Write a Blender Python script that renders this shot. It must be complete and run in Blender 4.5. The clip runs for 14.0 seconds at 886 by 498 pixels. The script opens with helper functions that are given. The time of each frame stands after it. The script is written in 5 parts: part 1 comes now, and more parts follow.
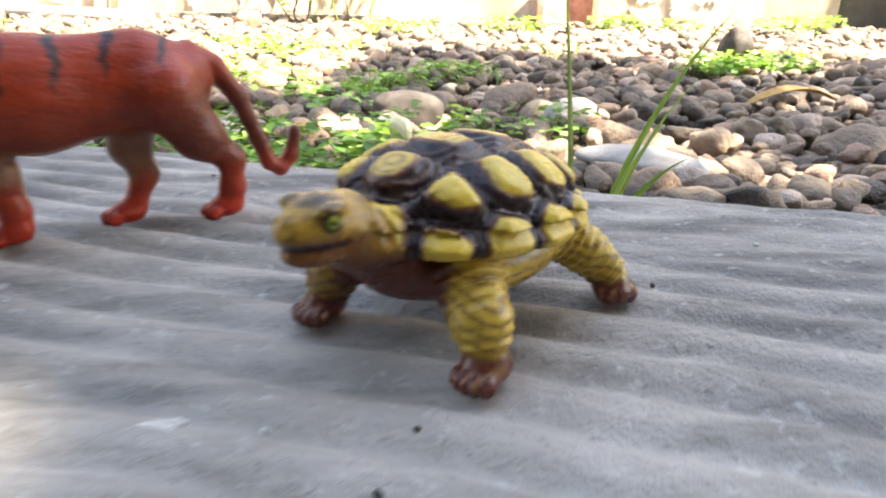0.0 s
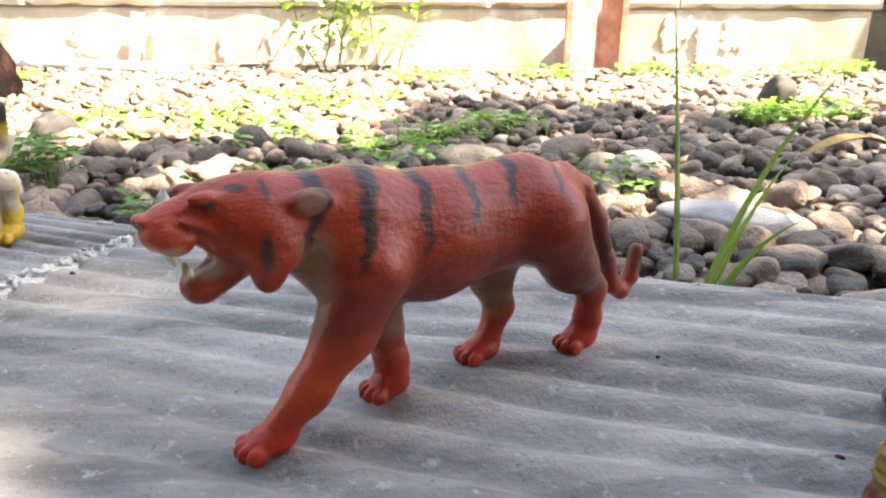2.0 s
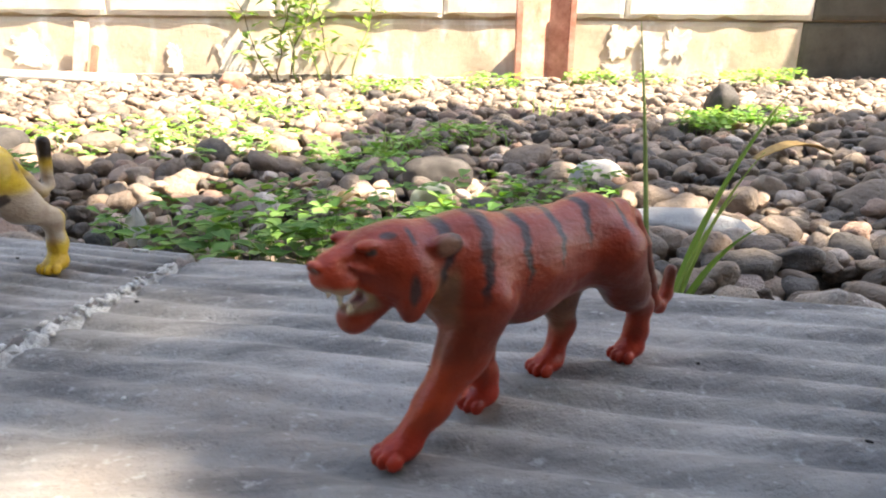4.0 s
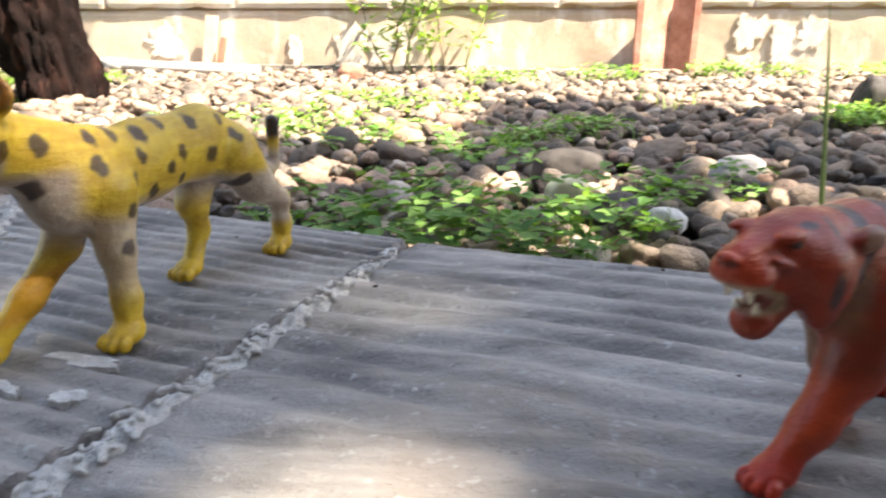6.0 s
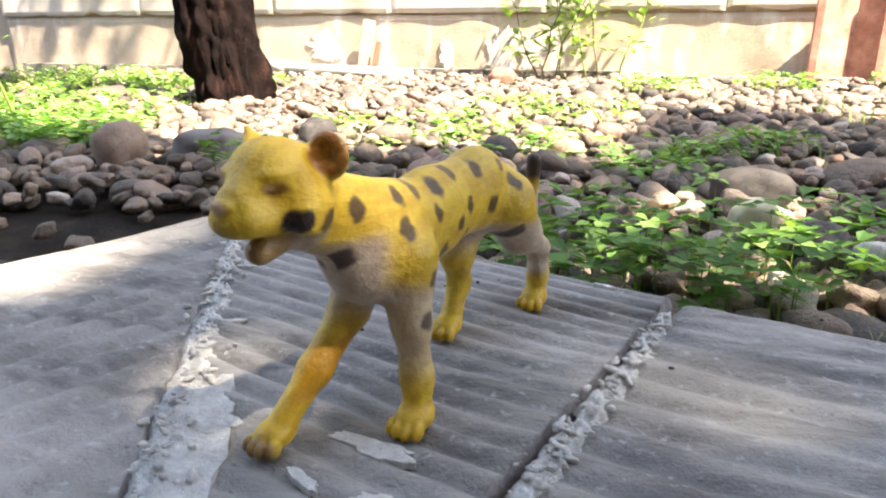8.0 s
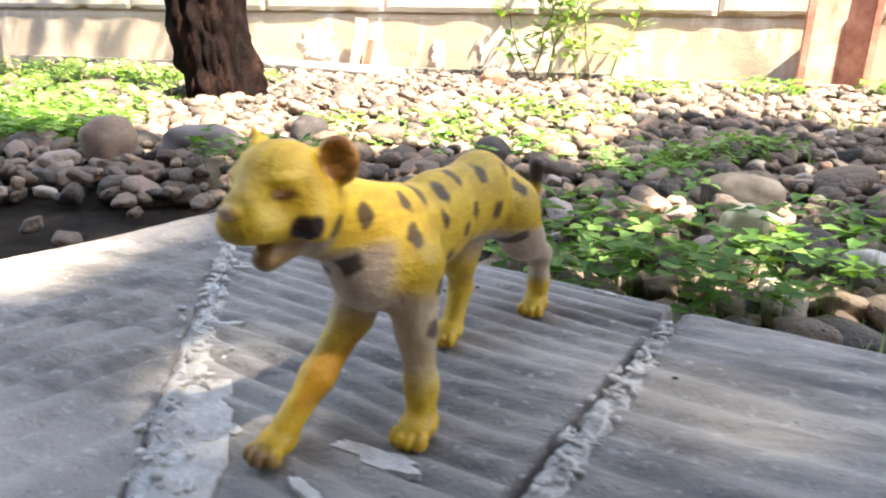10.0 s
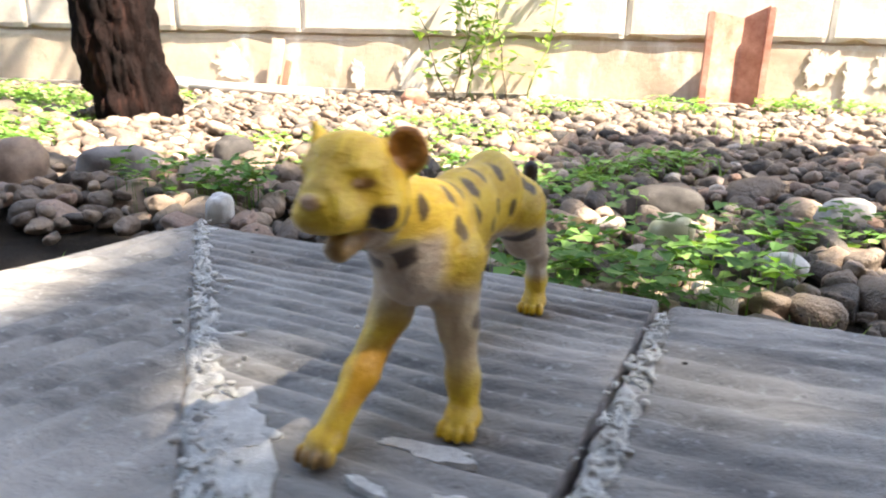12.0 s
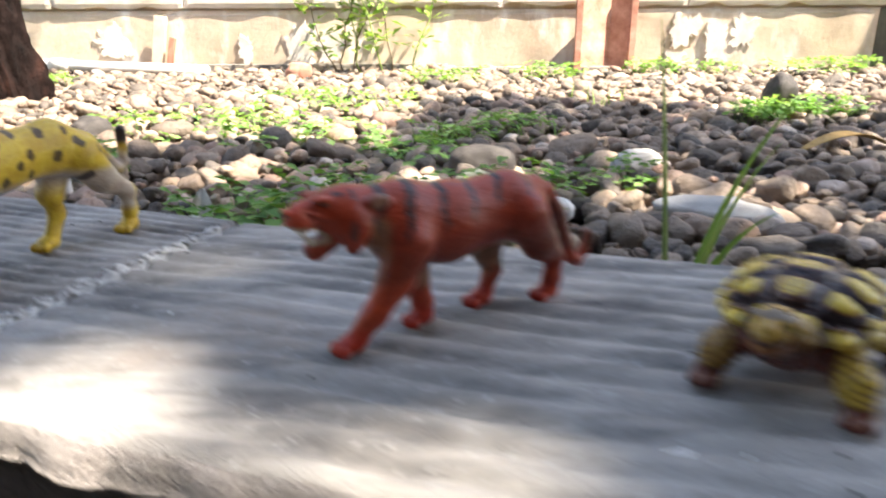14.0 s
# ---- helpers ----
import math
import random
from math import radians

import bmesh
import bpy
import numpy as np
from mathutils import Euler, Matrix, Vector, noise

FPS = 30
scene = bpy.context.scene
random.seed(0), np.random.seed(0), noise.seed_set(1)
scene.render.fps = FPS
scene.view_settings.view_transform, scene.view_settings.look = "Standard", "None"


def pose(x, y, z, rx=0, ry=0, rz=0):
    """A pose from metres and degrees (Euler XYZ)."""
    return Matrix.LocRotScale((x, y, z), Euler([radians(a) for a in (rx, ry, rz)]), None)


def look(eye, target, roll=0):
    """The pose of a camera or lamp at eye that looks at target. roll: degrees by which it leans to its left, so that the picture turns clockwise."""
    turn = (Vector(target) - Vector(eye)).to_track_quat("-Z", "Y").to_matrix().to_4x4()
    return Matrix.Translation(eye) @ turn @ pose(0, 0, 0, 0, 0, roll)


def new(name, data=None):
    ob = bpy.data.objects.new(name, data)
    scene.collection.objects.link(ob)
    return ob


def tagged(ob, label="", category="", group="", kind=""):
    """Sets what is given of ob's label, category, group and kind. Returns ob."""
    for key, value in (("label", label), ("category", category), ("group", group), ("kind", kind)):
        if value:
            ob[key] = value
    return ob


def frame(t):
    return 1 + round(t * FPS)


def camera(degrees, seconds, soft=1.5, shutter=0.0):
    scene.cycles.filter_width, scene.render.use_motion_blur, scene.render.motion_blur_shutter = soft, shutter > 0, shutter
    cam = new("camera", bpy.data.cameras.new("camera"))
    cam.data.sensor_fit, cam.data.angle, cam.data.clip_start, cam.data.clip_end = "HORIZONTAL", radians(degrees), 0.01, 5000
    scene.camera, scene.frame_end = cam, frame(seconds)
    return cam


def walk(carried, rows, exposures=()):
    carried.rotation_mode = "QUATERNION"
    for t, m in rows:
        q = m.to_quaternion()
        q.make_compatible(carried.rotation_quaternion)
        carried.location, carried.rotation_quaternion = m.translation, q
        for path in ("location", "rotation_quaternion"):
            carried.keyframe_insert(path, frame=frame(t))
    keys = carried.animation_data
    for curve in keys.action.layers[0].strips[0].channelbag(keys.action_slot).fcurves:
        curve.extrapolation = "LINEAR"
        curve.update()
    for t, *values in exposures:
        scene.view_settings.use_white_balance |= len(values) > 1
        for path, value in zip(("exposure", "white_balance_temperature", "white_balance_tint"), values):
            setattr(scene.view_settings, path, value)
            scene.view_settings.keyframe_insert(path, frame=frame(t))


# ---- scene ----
cam = camera(66.1, 14.0, 2.0, 0.5)
PATH = [
    (0, (0.051, -0.158, 0.219), (0.071, 1.691, -0.543), 1.1),
    (0.5, (0.027, -0.181, 0.225), (0.056, 1.672, -0.527), 1.5),
    (1, (-0.007, -0.166, 0.22), (-0.019, 1.707, -0.481), 0.7),
    (1.5, (-0.024, -0.149, 0.229), (-0.043, 1.73, -0.456), 0.7),
    (2, (-0.029, -0.135, 0.231), (-0.041, 1.756, -0.418), 0.3),
    (2.5, (-0.028, -0.14, 0.226), (-0.031, 1.759, -0.399), 0.3),
    (4.8, (-0.083, -0.152, 0.248), (0.095, 1.737, -0.384), 0.4),
    (5, (-0.088, -0.15, 0.243), (0.059, 1.744, -0.382), 0.4),
    (5.5, (-0.092, -0.141, 0.239), (-0.083, 1.758, -0.386), -0.2),
    (6, (-0.104, -0.137, 0.236), (-0.249, 1.748, -0.414), -0.1),
    (6.5, (-0.113, -0.125, 0.232), (-0.404, 1.722, -0.478), -0.5),
    (7, (-0.13, -0.117, 0.238), (-0.527, 1.701, -0.494), -0.7),
    (7.5, (-0.141, -0.115, 0.239), (-0.632, 1.705, -0.428), -0.9),
    (7.7, (-0.146, -0.114, 0.243), (-0.659, 1.707, -0.407), -0.5),
    (9.8, (-0.165, -0.11, 0.244), (-0.658, 1.721, -0.391), 0.7),
    (10, (-0.157, -0.111, 0.244), (-0.64, 1.72, -0.4), 0.8),
    (10.5, (-0.149, -0.116, 0.247), (-0.608, 1.722, -0.394), 1.0),
    (11, (-0.152, -0.116, 0.245), (-0.56, 1.742, -0.373), 1.1),
    (11.5, (-0.155, -0.114, 0.244), (-0.506, 1.761, -0.358), 1.2),
    (12, (-0.181, -0.12, 0.239), (-0.436, 1.776, -0.344), 1.2),
    (12.5, (-0.204, -0.121, 0.246), (-0.365, 1.783, -0.347), 1.1),
    (13, (-0.176, -0.127, 0.254), (-0.279, 1.774, -0.357), 0.4),
    (13.5, (-0.109, -0.153, 0.255), (-0.172, 1.741, -0.383), 0.0),
    (14, (-0.028, -0.206, 0.251), (-0.08, 1.68, -0.41), -0.3),
]
walk(cam, [(t, look(eye, target, roll)) for t, eye, target, roll in PATH], [(0.0, 3.15, 8200, 11.0), (1.0, 3.2, 8200, 11.0), (2.5, 3.0, 8000, 11.5), (5.0, 2.45, 7700, 11.5), (10.0, 2.62, 7600, 11.5), (14.0, 2.42, 7300, 11.0)])
# ---- sky, sun ----
SUN = Vector((3.0, -1.0, 5.0)).normalized()
world = bpy.data.worlds.new("world")
scene.world = world
world.use_nodes = True
wn = world.node_tree
sky = wn.nodes.new("ShaderNodeTexSky")
sky.sky_type, sky.sun_disc = "NISHITA", False
sky.sun_elevation, sky.sun_rotation = math.asin(SUN.z), math.atan2(SUN.x, SUN.y)
wn.links.new(sky.outputs[0], wn.nodes["Background"].inputs[0])
wn.nodes["Background"].inputs[1].default_value = 0.13
lamp = bpy.data.lights.new("sun", "SUN")
lamp.energy, lamp.angle, lamp.color = 5.0, radians(0.55), (1.0, 0.95, 0.86)
new("sun", lamp).matrix_basis = look(SUN * 20, (0, 0, 0))


# ---- materials ----
class Nodes:
    """A small builder for node materials."""
    def __init__(self, name, rough=0.7, metal=0.0, spec=0.5):
        self.m = bpy.data.materials.new(name)
        self.m.use_nodes = True
        self.t = self.m.node_tree
        self.b = self.t.nodes["Principled BSDF"]
        self.b.inputs["Roughness"].default_value = rough
        self.b.inputs["Metallic"].default_value = metal
        self.b.inputs["Specular IOR Level"].default_value = spec
        self.co = self.add("ShaderNodeTexCoord").outputs["Object"]

    def add(self, kind, **values):
        n = self.t.nodes.new(kind)
        if "data_type" in values:
            n.data_type, n.blend_type = values["data_type"], values["blend_type"]
        if "operation" in values:
            n.operation = values["operation"]
        if "attribute_name" in values:
            n.attribute_name = values["attribute_name"]
        return n

    def put(self, sock, v):
        if isinstance(v, bpy.types.NodeSocket):
            self.t.links.new(v, sock)
        else:
            sock.default_value = v

    def world_co(self):
        self.co = self.add("ShaderNodeNewGeometry").outputs["Position"]
        return self

    def noise(self, scale, detail=4.0, rough=0.6, squash=None, turn=0.0):
        co = self.co
        if squash or turn:
            mp = self.add("ShaderNodeMapping")
            self.put(mp.inputs["Vector"], co)
            mp.inputs["Scale"].default_value = squash or (1, 1, 1)
            mp.inputs["Rotation"].default_value = (0, 0, turn)
            co = mp.outputs[0]
        n = self.add("ShaderNodeTexNoise")
        self.put(n.inputs["Vector"], co)
        for k, v in (("Scale", scale), ("Detail", detail), ("Roughness", rough)):
            n.inputs[k].default_value = v
        return n.outputs["Fac"]

    def ramp(self, fac, *stops):
        r = self.add("ShaderNodeValToRGB")
        self.put(r.inputs[0], fac)
        e = r.color_ramp.elements
        while len(e) < len(stops):
            e.new(0.5)
        for i, (p, c) in enumerate(stops):
            e[i].position = p
            e[i].color = (*c, 1) if len(c) == 3 else c
        return r.outputs[0]

    def mask(self, fac, a, b):
        return self.ramp(fac, (a, (0, 0, 0)), (b, (1, 1, 1)))

    def mix(self, fac, a, b, blend="MIX"):
        n = self.add("ShaderNodeMix", data_type="RGBA", blend_type=blend)
        self.put(n.inputs[0], fac)
        self.put(n.inputs[6], a if isinstance(a, bpy.types.NodeSocket) else (*a, 1))
        self.put(n.inputs[7], b if isinstance(b, bpy.types.NodeSocket) else (*b, 1))
        return n.outputs[2]

    def math(self, op, a, b=0.0):
        n = self.add("ShaderNodeMath", operation=op)
        self.put(n.inputs[0], a)
        self.put(n.inputs[1], b)
        return n.outputs[0]

    def bump(self, height, dist, strength=1.0):
        n = self.add("ShaderNodeBump")
        self.put(n.inputs["Height"], height)
        n.inputs["Distance"].default_value = dist
        n.inputs["Strength"].default_value = strength
        prev = self.b.inputs["Normal"]
        if prev.is_linked:
            self.t.links.new(prev.links[0].from_socket, n.inputs["Normal"])
        self.t.links.new(n.outputs[0], self.b.inputs["Normal"])
        return self

    def colour(self, v):
        self.put(self.b.inputs["Base Color"], v if isinstance(v, bpy.types.NodeSocket) else (*v, 1))
        return self

    def rough(self, v):
        self.put(self.b.inputs["Roughness"], v)
        return self

    def each(self):
        """A number of its own for each piece."""
        isl = self.add("ShaderNodeNewGeometry").outputs["Random Per Island"]
        own = self.add("ShaderNodeObjectInfo").outputs["Random"]
        return self.math("FRACT", self.math("ADD", isl, own))


def pebble_material():
    n = Nodes("pebble", 0.62).world_co()
    r = n.each()
    base = n.ramp(r, (0.0, (0.030, 0.027, 0.027)), (0.22, (0.070, 0.056, 0.047)), (0.42, (0.25, 0.18, 0.13)), (0.58, (0.085, 0.06, 0.046)),
                  (0.74, (0.36, 0.27, 0.20)), (0.88, (0.24, 0.135, 0.10)), (1.0, (0.56, 0.48, 0.41)))
    c = n.mix(n.mask(n.noise(45, 5), 0.35, 0.75), base, n.mix(0.35, base, (0.25, 0.20, 0.155)))
    c = n.mix(n.math("MULTIPLY", n.mask(n.noise(260, 3), 0.45, 0.8), 0.45), c, (0.13, 0.11, 0.10))
    return n.colour(c).bump(n.noise(420, 4), 0.0018).bump(n.noise(80, 4), 0.006).m


def soil_material():
    n = Nodes("soil", 0.95, spec=0.2)
    c = n.ramp(n.noise(9, 8, 0.7), (0.3, (0.022, 0.018, 0.015)), (0.55, (0.055, 0.043, 0.033)), (0.8, (0.13, 0.105, 0.08)))
    c = n.mix(n.mask(n.noise(120, 4), 0.5, 0.7), c, (0.05, 0.042, 0.035))
    return n.colour(c).bump(n.noise(60, 8, 0.75), 0.02).m


def slab_material():
    n = Nodes("weathered_fibre_cement", 0.82, spec=0.3).world_co()
    c = n.ramp(n.noise(26, 7, 0.65), (0.28, (0.20, 0.185, 0.172)), (0.5, (0.31, 0.288, 0.268)), (0.75, (0.43, 0.40, 0.365)))
    streak = n.noise(75, 5, 0.62, (0.16, 1.0, 1.0), radians(19))
    c = n.mix(n.math("MULTIPLY", n.mask(streak, 0.46, 0.64), 0.8), c, (0.105, 0.10, 0.098))
    pale = n.noise(48, 5, 0.6, (0.25, 1.0, 1.0), radians(19))
    c = n.mix(n.math("MULTIPLY", n.mask(pale, 0.53, 0.68), 0.55), c, (0.50, 0.46, 0.42))
    c = n.mix(n.math("MULTIPLY", n.mask(n.noise(14, 4), 0.52, 0.68), 0.4), c, (0.46, 0.42, 0.38))
    c = n.mix(n.math("MULTIPLY", n.mask(n.noise(9, 5), 0.56, 0.66), 0.5), c, (0.30, 0.235, 0.19))
    c = n.mix(n.math("MULTIPLY", n.mask(n.noise(430, 4), 0.63, 0.74), 0.55), c, (0.05, 0.046, 0.046))
    c = n.mix(n.math("MULTIPLY", n.mask(n.noise(300, 3), 0.60, 0.72), 0.6), c, (0.48, 0.47, 0.45))
    return n.colour(c).bump(n.noise(900, 4, 0.7), 0.0005).bump(n.noise(170, 5, 0.7), 0.0014).m


def plaster_material(name, light, mid, dark, peel):
    n = Nodes(name, 0.92, spec=0.2).world_co()
    c = n.ramp(n.noise(3.2, 8, 0.65), (0.3, dark), (0.5, mid), (0.68, light))
    c = n.mix(n.math("MULTIPLY", n.mask(n.noise(7, 6, 0.6, (1, 1, 0.35)), 0.53, 0.66), peel), c, (0.80, 0.76, 0.70))
    c = n.mix(n.math("MULTIPLY", n.mask(n.noise(40, 5), 0.55, 0.75), 0.35), c, dark)
    return n.colour(c).bump(n.noise(120, 6, 0.7), 0.0015).bump(n.noise(9, 4), 0.004).m


def simple(name, dark, light, scale, rough=0.7, grain=0.002, fine=None, spec=0.4):
    n = Nodes(name, rough, spec=spec).world_co()
    c = n.ramp(n.noise(scale, 6, 0.65), (0.32, dark), (0.7, light))
    c = n.mix(n.math("MULTIPLY", n.mask(n.noise(scale * 9, 3), 0.5, 0.75), 0.35), c, dark)
    return n.colour(c).bump(n.noise(fine or scale * 8, 5, 0.7), grain).m


def leaf_material(name, a, b, c3):
    n = Nodes(name, 0.55, spec=0.35)
    r = n.each()
    c = n.ramp(r, (0.0, a), (0.5, b), (1.0, c3))
    n.colour(c)
    tr = n.add("ShaderNodeBsdfTranslucent")
    n.put(tr.inputs[0], n.mix(1.0, c, (1.0, 1.0, 0.45), "MULTIPLY"))
    ms = n.add("ShaderNodeMixShader")
    ms.inputs[0].default_value = 0.4
    out = n.t.nodes["Material Output"]
    n.t.links.new(n.b.outputs[0], ms.inputs[1])
    n.t.links.new(tr.outputs[0], ms.inputs[2])
    n.t.links.new(ms.outputs[0], out.inputs[0])
    return n.m


def bark_material():
    n = Nodes("bark", 0.95, spec=0.15)
    c = n.ramp(n.noise(16, 7, 0.7, (1, 1, 0.3)), (0.34, (0.006, 0.004, 0.004)), (0.56, (0.018, 0.009, 0.008)), (0.80, (0.15, 0.065, 0.048)))
    return n.colour(c).bump(n.noise(38, 6, 0.75, (1, 1, 0.35)), 0.03).bump(n.noise(130, 4), 0.006).m


def toy_material(name, rough, fur, strands=0.0, tilt=0.0):
    """Painted soft plastic; strands: the depth of moulded hair."""
    n = Nodes(name, rough, spec=0.35)
    a = n.add("ShaderNodeAttribute", attribute_name="paint").outputs["Color"]
    hair = n.noise(300, 3, 0.55, fur, tilt)
    c = n.mix(n.math("MULTIPLY", n.mask(n.noise(130, 4), 0.42, 0.72), 0.25), a, n.mix(1.0, a, (0.62, 0.50, 0.45), "MULTIPLY"))
    if strands:
        # Shade between the moulded strands is painted in, following the bump's low parts.
        c = n.mix(n.math("MULTIPLY", n.math("SUBTRACT", 1.0, n.mask(hair, 0.40, 0.60)), 0.4), c, n.mix(1.0, a, (0.55, 0.42, 0.38), "MULTIPLY"))
        n.bump(hair, strands, 0.9)
    n.colour(c)
    n.bump(n.noise(900, 3, 0.6), 0.0003, 0.6)
    n.rough(n.ramp(n.noise(240, 3), (0.3, (rough - 0.10,) * 3), (0.75, (rough + 0.15,) * 3)))
    n.b.inputs["Coat Weight"].default_value = 0.08
    n.b.inputs["Coat Roughness"].default_value = 0.3
    return n.m


M_PEBBLE, M_SOIL, M_SLAB, M_BARK = pebble_material(), soil_material(), slab_material(), bark_material()
M_WALL_LOW = plaster_material("stained_render", (0.64, 0.54, 0.43), (0.56, 0.46, 0.36), (0.42, 0.33, 0.25), 0.85)
M_WALL_UP = plaster_material("pale_block", (0.70, 0.64, 0.57), (0.62, 0.55, 0.48), (0.48, 0.41, 0.34), 0.6)
# Algae tone with the cast shadow at the wall's right end painted in.
M_WALL_ALGAE_SHADOW = plaster_material("algae_and_shadow_render", (0.16, 0.145, 0.115), (0.11, 0.10, 0.08), (0.06, 0.055, 0.045), 0.05)
M_MORTAR = simple("crumbly_mortar", (0.52, 0.50, 0.47), (0.86, 0.84, 0.80), 200, 0.95, 0.0015, 900)
M_STONE = simple("kerb_stone", (0.10, 0.085, 0.075), (0.27, 0.235, 0.21), 35, 0.9, 0.004, 300)
M_EDGE = simple("broken_cement_edge", (0.15, 0.14, 0.135), (0.44, 0.39, 0.37), 70, 0.95, 0.002, 500)
M_RUST = simple("faded_red_oxide_steel", (0.34, 0.135, 0.09), (0.66, 0.38, 0.30), 14, 0.75, 0.002, 160)
M_PIPE = simple("grey_plastic_pipe", (0.46, 0.45, 0.43), (0.60, 0.58, 0.55), 12, 0.5, 0.0006)
M_PLANK = simple("old_grey_timber", (0.17, 0.15, 0.13), (0.36, 0.33, 0.29), 18, 0.9, 0.003)
M_BRICK = simple("red_brick", (0.28, 0.12, 0.08), (0.46, 0.25, 0.18), 30, 0.9, 0.003)
M_FLAKED = simple("flaking_white_paint", (0.54, 0.48, 0.42), (0.76, 0.72, 0.67), 14, 0.85, 0.002, 240)
M_WHITE = simple("pale_stone", (0.55, 0.53, 0.50), (0.74, 0.72, 0.69), 40, 0.75, 0.001)
M_PALE = simple("pale_grey_stone", (0.30, 0.29, 0.28), (0.46, 0.45, 0.43), 30, 0.75, 0.002)
M_YELLOW = simple("pale_yellow_stone", (0.50, 0.48, 0.30), (0.68, 0.66, 0.46), 60, 0.7, 0.001)
M_TAN = simple("tan_river_stone", (0.20, 0.135, 0.10), (0.38, 0.28, 0.21), 30, 0.7, 0.002)
M_DARK = simple("dark_basalt", (0.025, 0.022, 0.022), (0.075, 0.066, 0.062), 40, 0.7, 0.002)
M_GREY = simple("grey_river_stone", (0.15, 0.135, 0.13), (0.30, 0.275, 0.26), 25, 0.7, 0.002)
M_SPECK = simple("dark_crumb", (0.02, 0.018, 0.016), (0.06, 0.05, 0.045), 400, 0.9, 0.0005)
M_CLOVER = leaf_material("clover_leaf", (0.065, 0.16, 0.035), (0.115, 0.25, 0.055), (0.22, 0.36, 0.11))
M_GRASS = leaf_material("grass_blade", (0.13, 0.24, 0.05), (0.22, 0.36, 0.09), (0.36, 0.46, 0.16))
M_WEED = leaf_material("weed_leaf", (0.12, 0.27, 0.06), (0.21, 0.41, 0.11), (0.34, 0.50, 0.20))
M_SHRUB = leaf_material("shrub_leaf", (0.12, 0.24, 0.05), (0.22, 0.38, 0.09), (0.42, 0.52, 0.18))
M_CROWN = leaf_material("tree_leaf", (0.04, 0.09, 0.02), (0.07, 0.14, 0.03), (0.11, 0.19, 0.05))
M_DRY = simple("dry_leaf", (0.25, 0.15, 0.05), (0.45, 0.30, 0.11), 60, 0.8, 0.001)
M_STALK = simple("green_stalk", (0.16, 0.25, 0.06), (0.32, 0.40, 0.12), 40, 0.6, 0.0005)
M_TWIG = simple("twig", (0.10, 0.075, 0.05), (0.24, 0.18, 0.12), 40, 0.9, 0.001)


# ---- mesh helpers ----
def mesh(name, verts, faces, material, smooth=False):
    me = bpy.data.meshes.new(name)
    me.from_pydata([tuple(v) for v in verts], [], [tuple(int(i) for i in f) for f in faces])
    me.materials.append(material)
    if smooth:
        me.shade_smooth()
    me.update()
    return me


def arrays(name, verts, faces, material, smooth=False):
    """A mesh from numpy arrays of triangles or quads."""
    verts, faces = np.asarray(verts, np.float32), np.asarray(faces, np.int32)
    me = bpy.data.meshes.new(name)
    me.vertices.add(len(verts))
    me.vertices.foreach_set("co", verts.ravel())
    me.loops.add(faces.size)
    me.loops.foreach_set("vertex_index", faces.ravel())
    me.polygons.add(len(faces))
    me.polygons.foreach_set("loop_start", np.arange(0, faces.size, faces.shape[1], dtype=np.int32))
    me.update(calc_edges=True)
    me.validate()
    me.materials.append(material)
    if smooth:
        me.shade_smooth()
    return me


def from_bm(name, bm, material, smooth=False):
    me = bpy.data.meshes.new(name)
    bmesh.ops.recalc_face_normals(bm, faces=bm.faces)
    bm.to_mesh(me)
    bm.free()
    me.materials.append(material)
    if smooth:
        me.shade_smooth()
    return me


def thing(name, data=None, label="", category="", group="", kind="", at=None):
    ob = new(name, data)
    if at is not None:
        ob.matrix_basis = at
    return tagged(ob, label, category, group, kind)


def part(name, data, parent, label=""):
    ob = new(name, data)
    ob.parent = parent
    ob.matrix_parent_inverse = parent.matrix_basis.inverted()
    return tagged(ob, label) if label else ob


def block(x0, y0, z0, x1, y1, z1, bevel=0.004, seg=2):
    bm = bmesh.new()
    bmesh.ops.create_cube(bm, size=1)
    for v in bm.verts:
        v.co = Vector(((x0 + x1) / 2 + v.co.x * (x1 - x0), (y0 + y1) / 2 + v.co.y * (y1 - y0), (z0 + z1) / 2 + v.co.z * (z1 - z0)))
    if bevel:
        bmesh.ops.bevel(bm, geom=bm.edges[:], offset=bevel, segments=seg, affect="EDGES")
    return bm


def tube(points, radii, sides=8, closed=True):
    """Verts and quads of a tapered tube along points."""
    pts = [Vector(p) for p in points]
    verts, faces = [], []
    for i, p in enumerate(pts):
        d = (pts[min(i + 1, len(pts) - 1)] - pts[max(i - 1, 0)]).normalized()
        a = d.orthogonal().normalized() if i == 0 else (a - a.dot(d) * d).normalized()
        b = d.cross(a)
        for k in range(sides):
            w = 2 * math.pi * k / sides
            verts.append(p + (a * math.cos(w) + b * math.sin(w)) * radii[i])
    for i in range(len(pts) - 1):
        for k in range(sides):
            l = (k + 1) % sides
            faces.append((i * sides + k, i * sides + l, (i + 1) * sides + l, (i + 1) * sides + k))
    if closed:
        faces.append(tuple(range(sides - 1, -1, -1)))
        faces.append(tuple((len(pts) - 1) * sides + k for k in range(sides)))
    return verts, faces


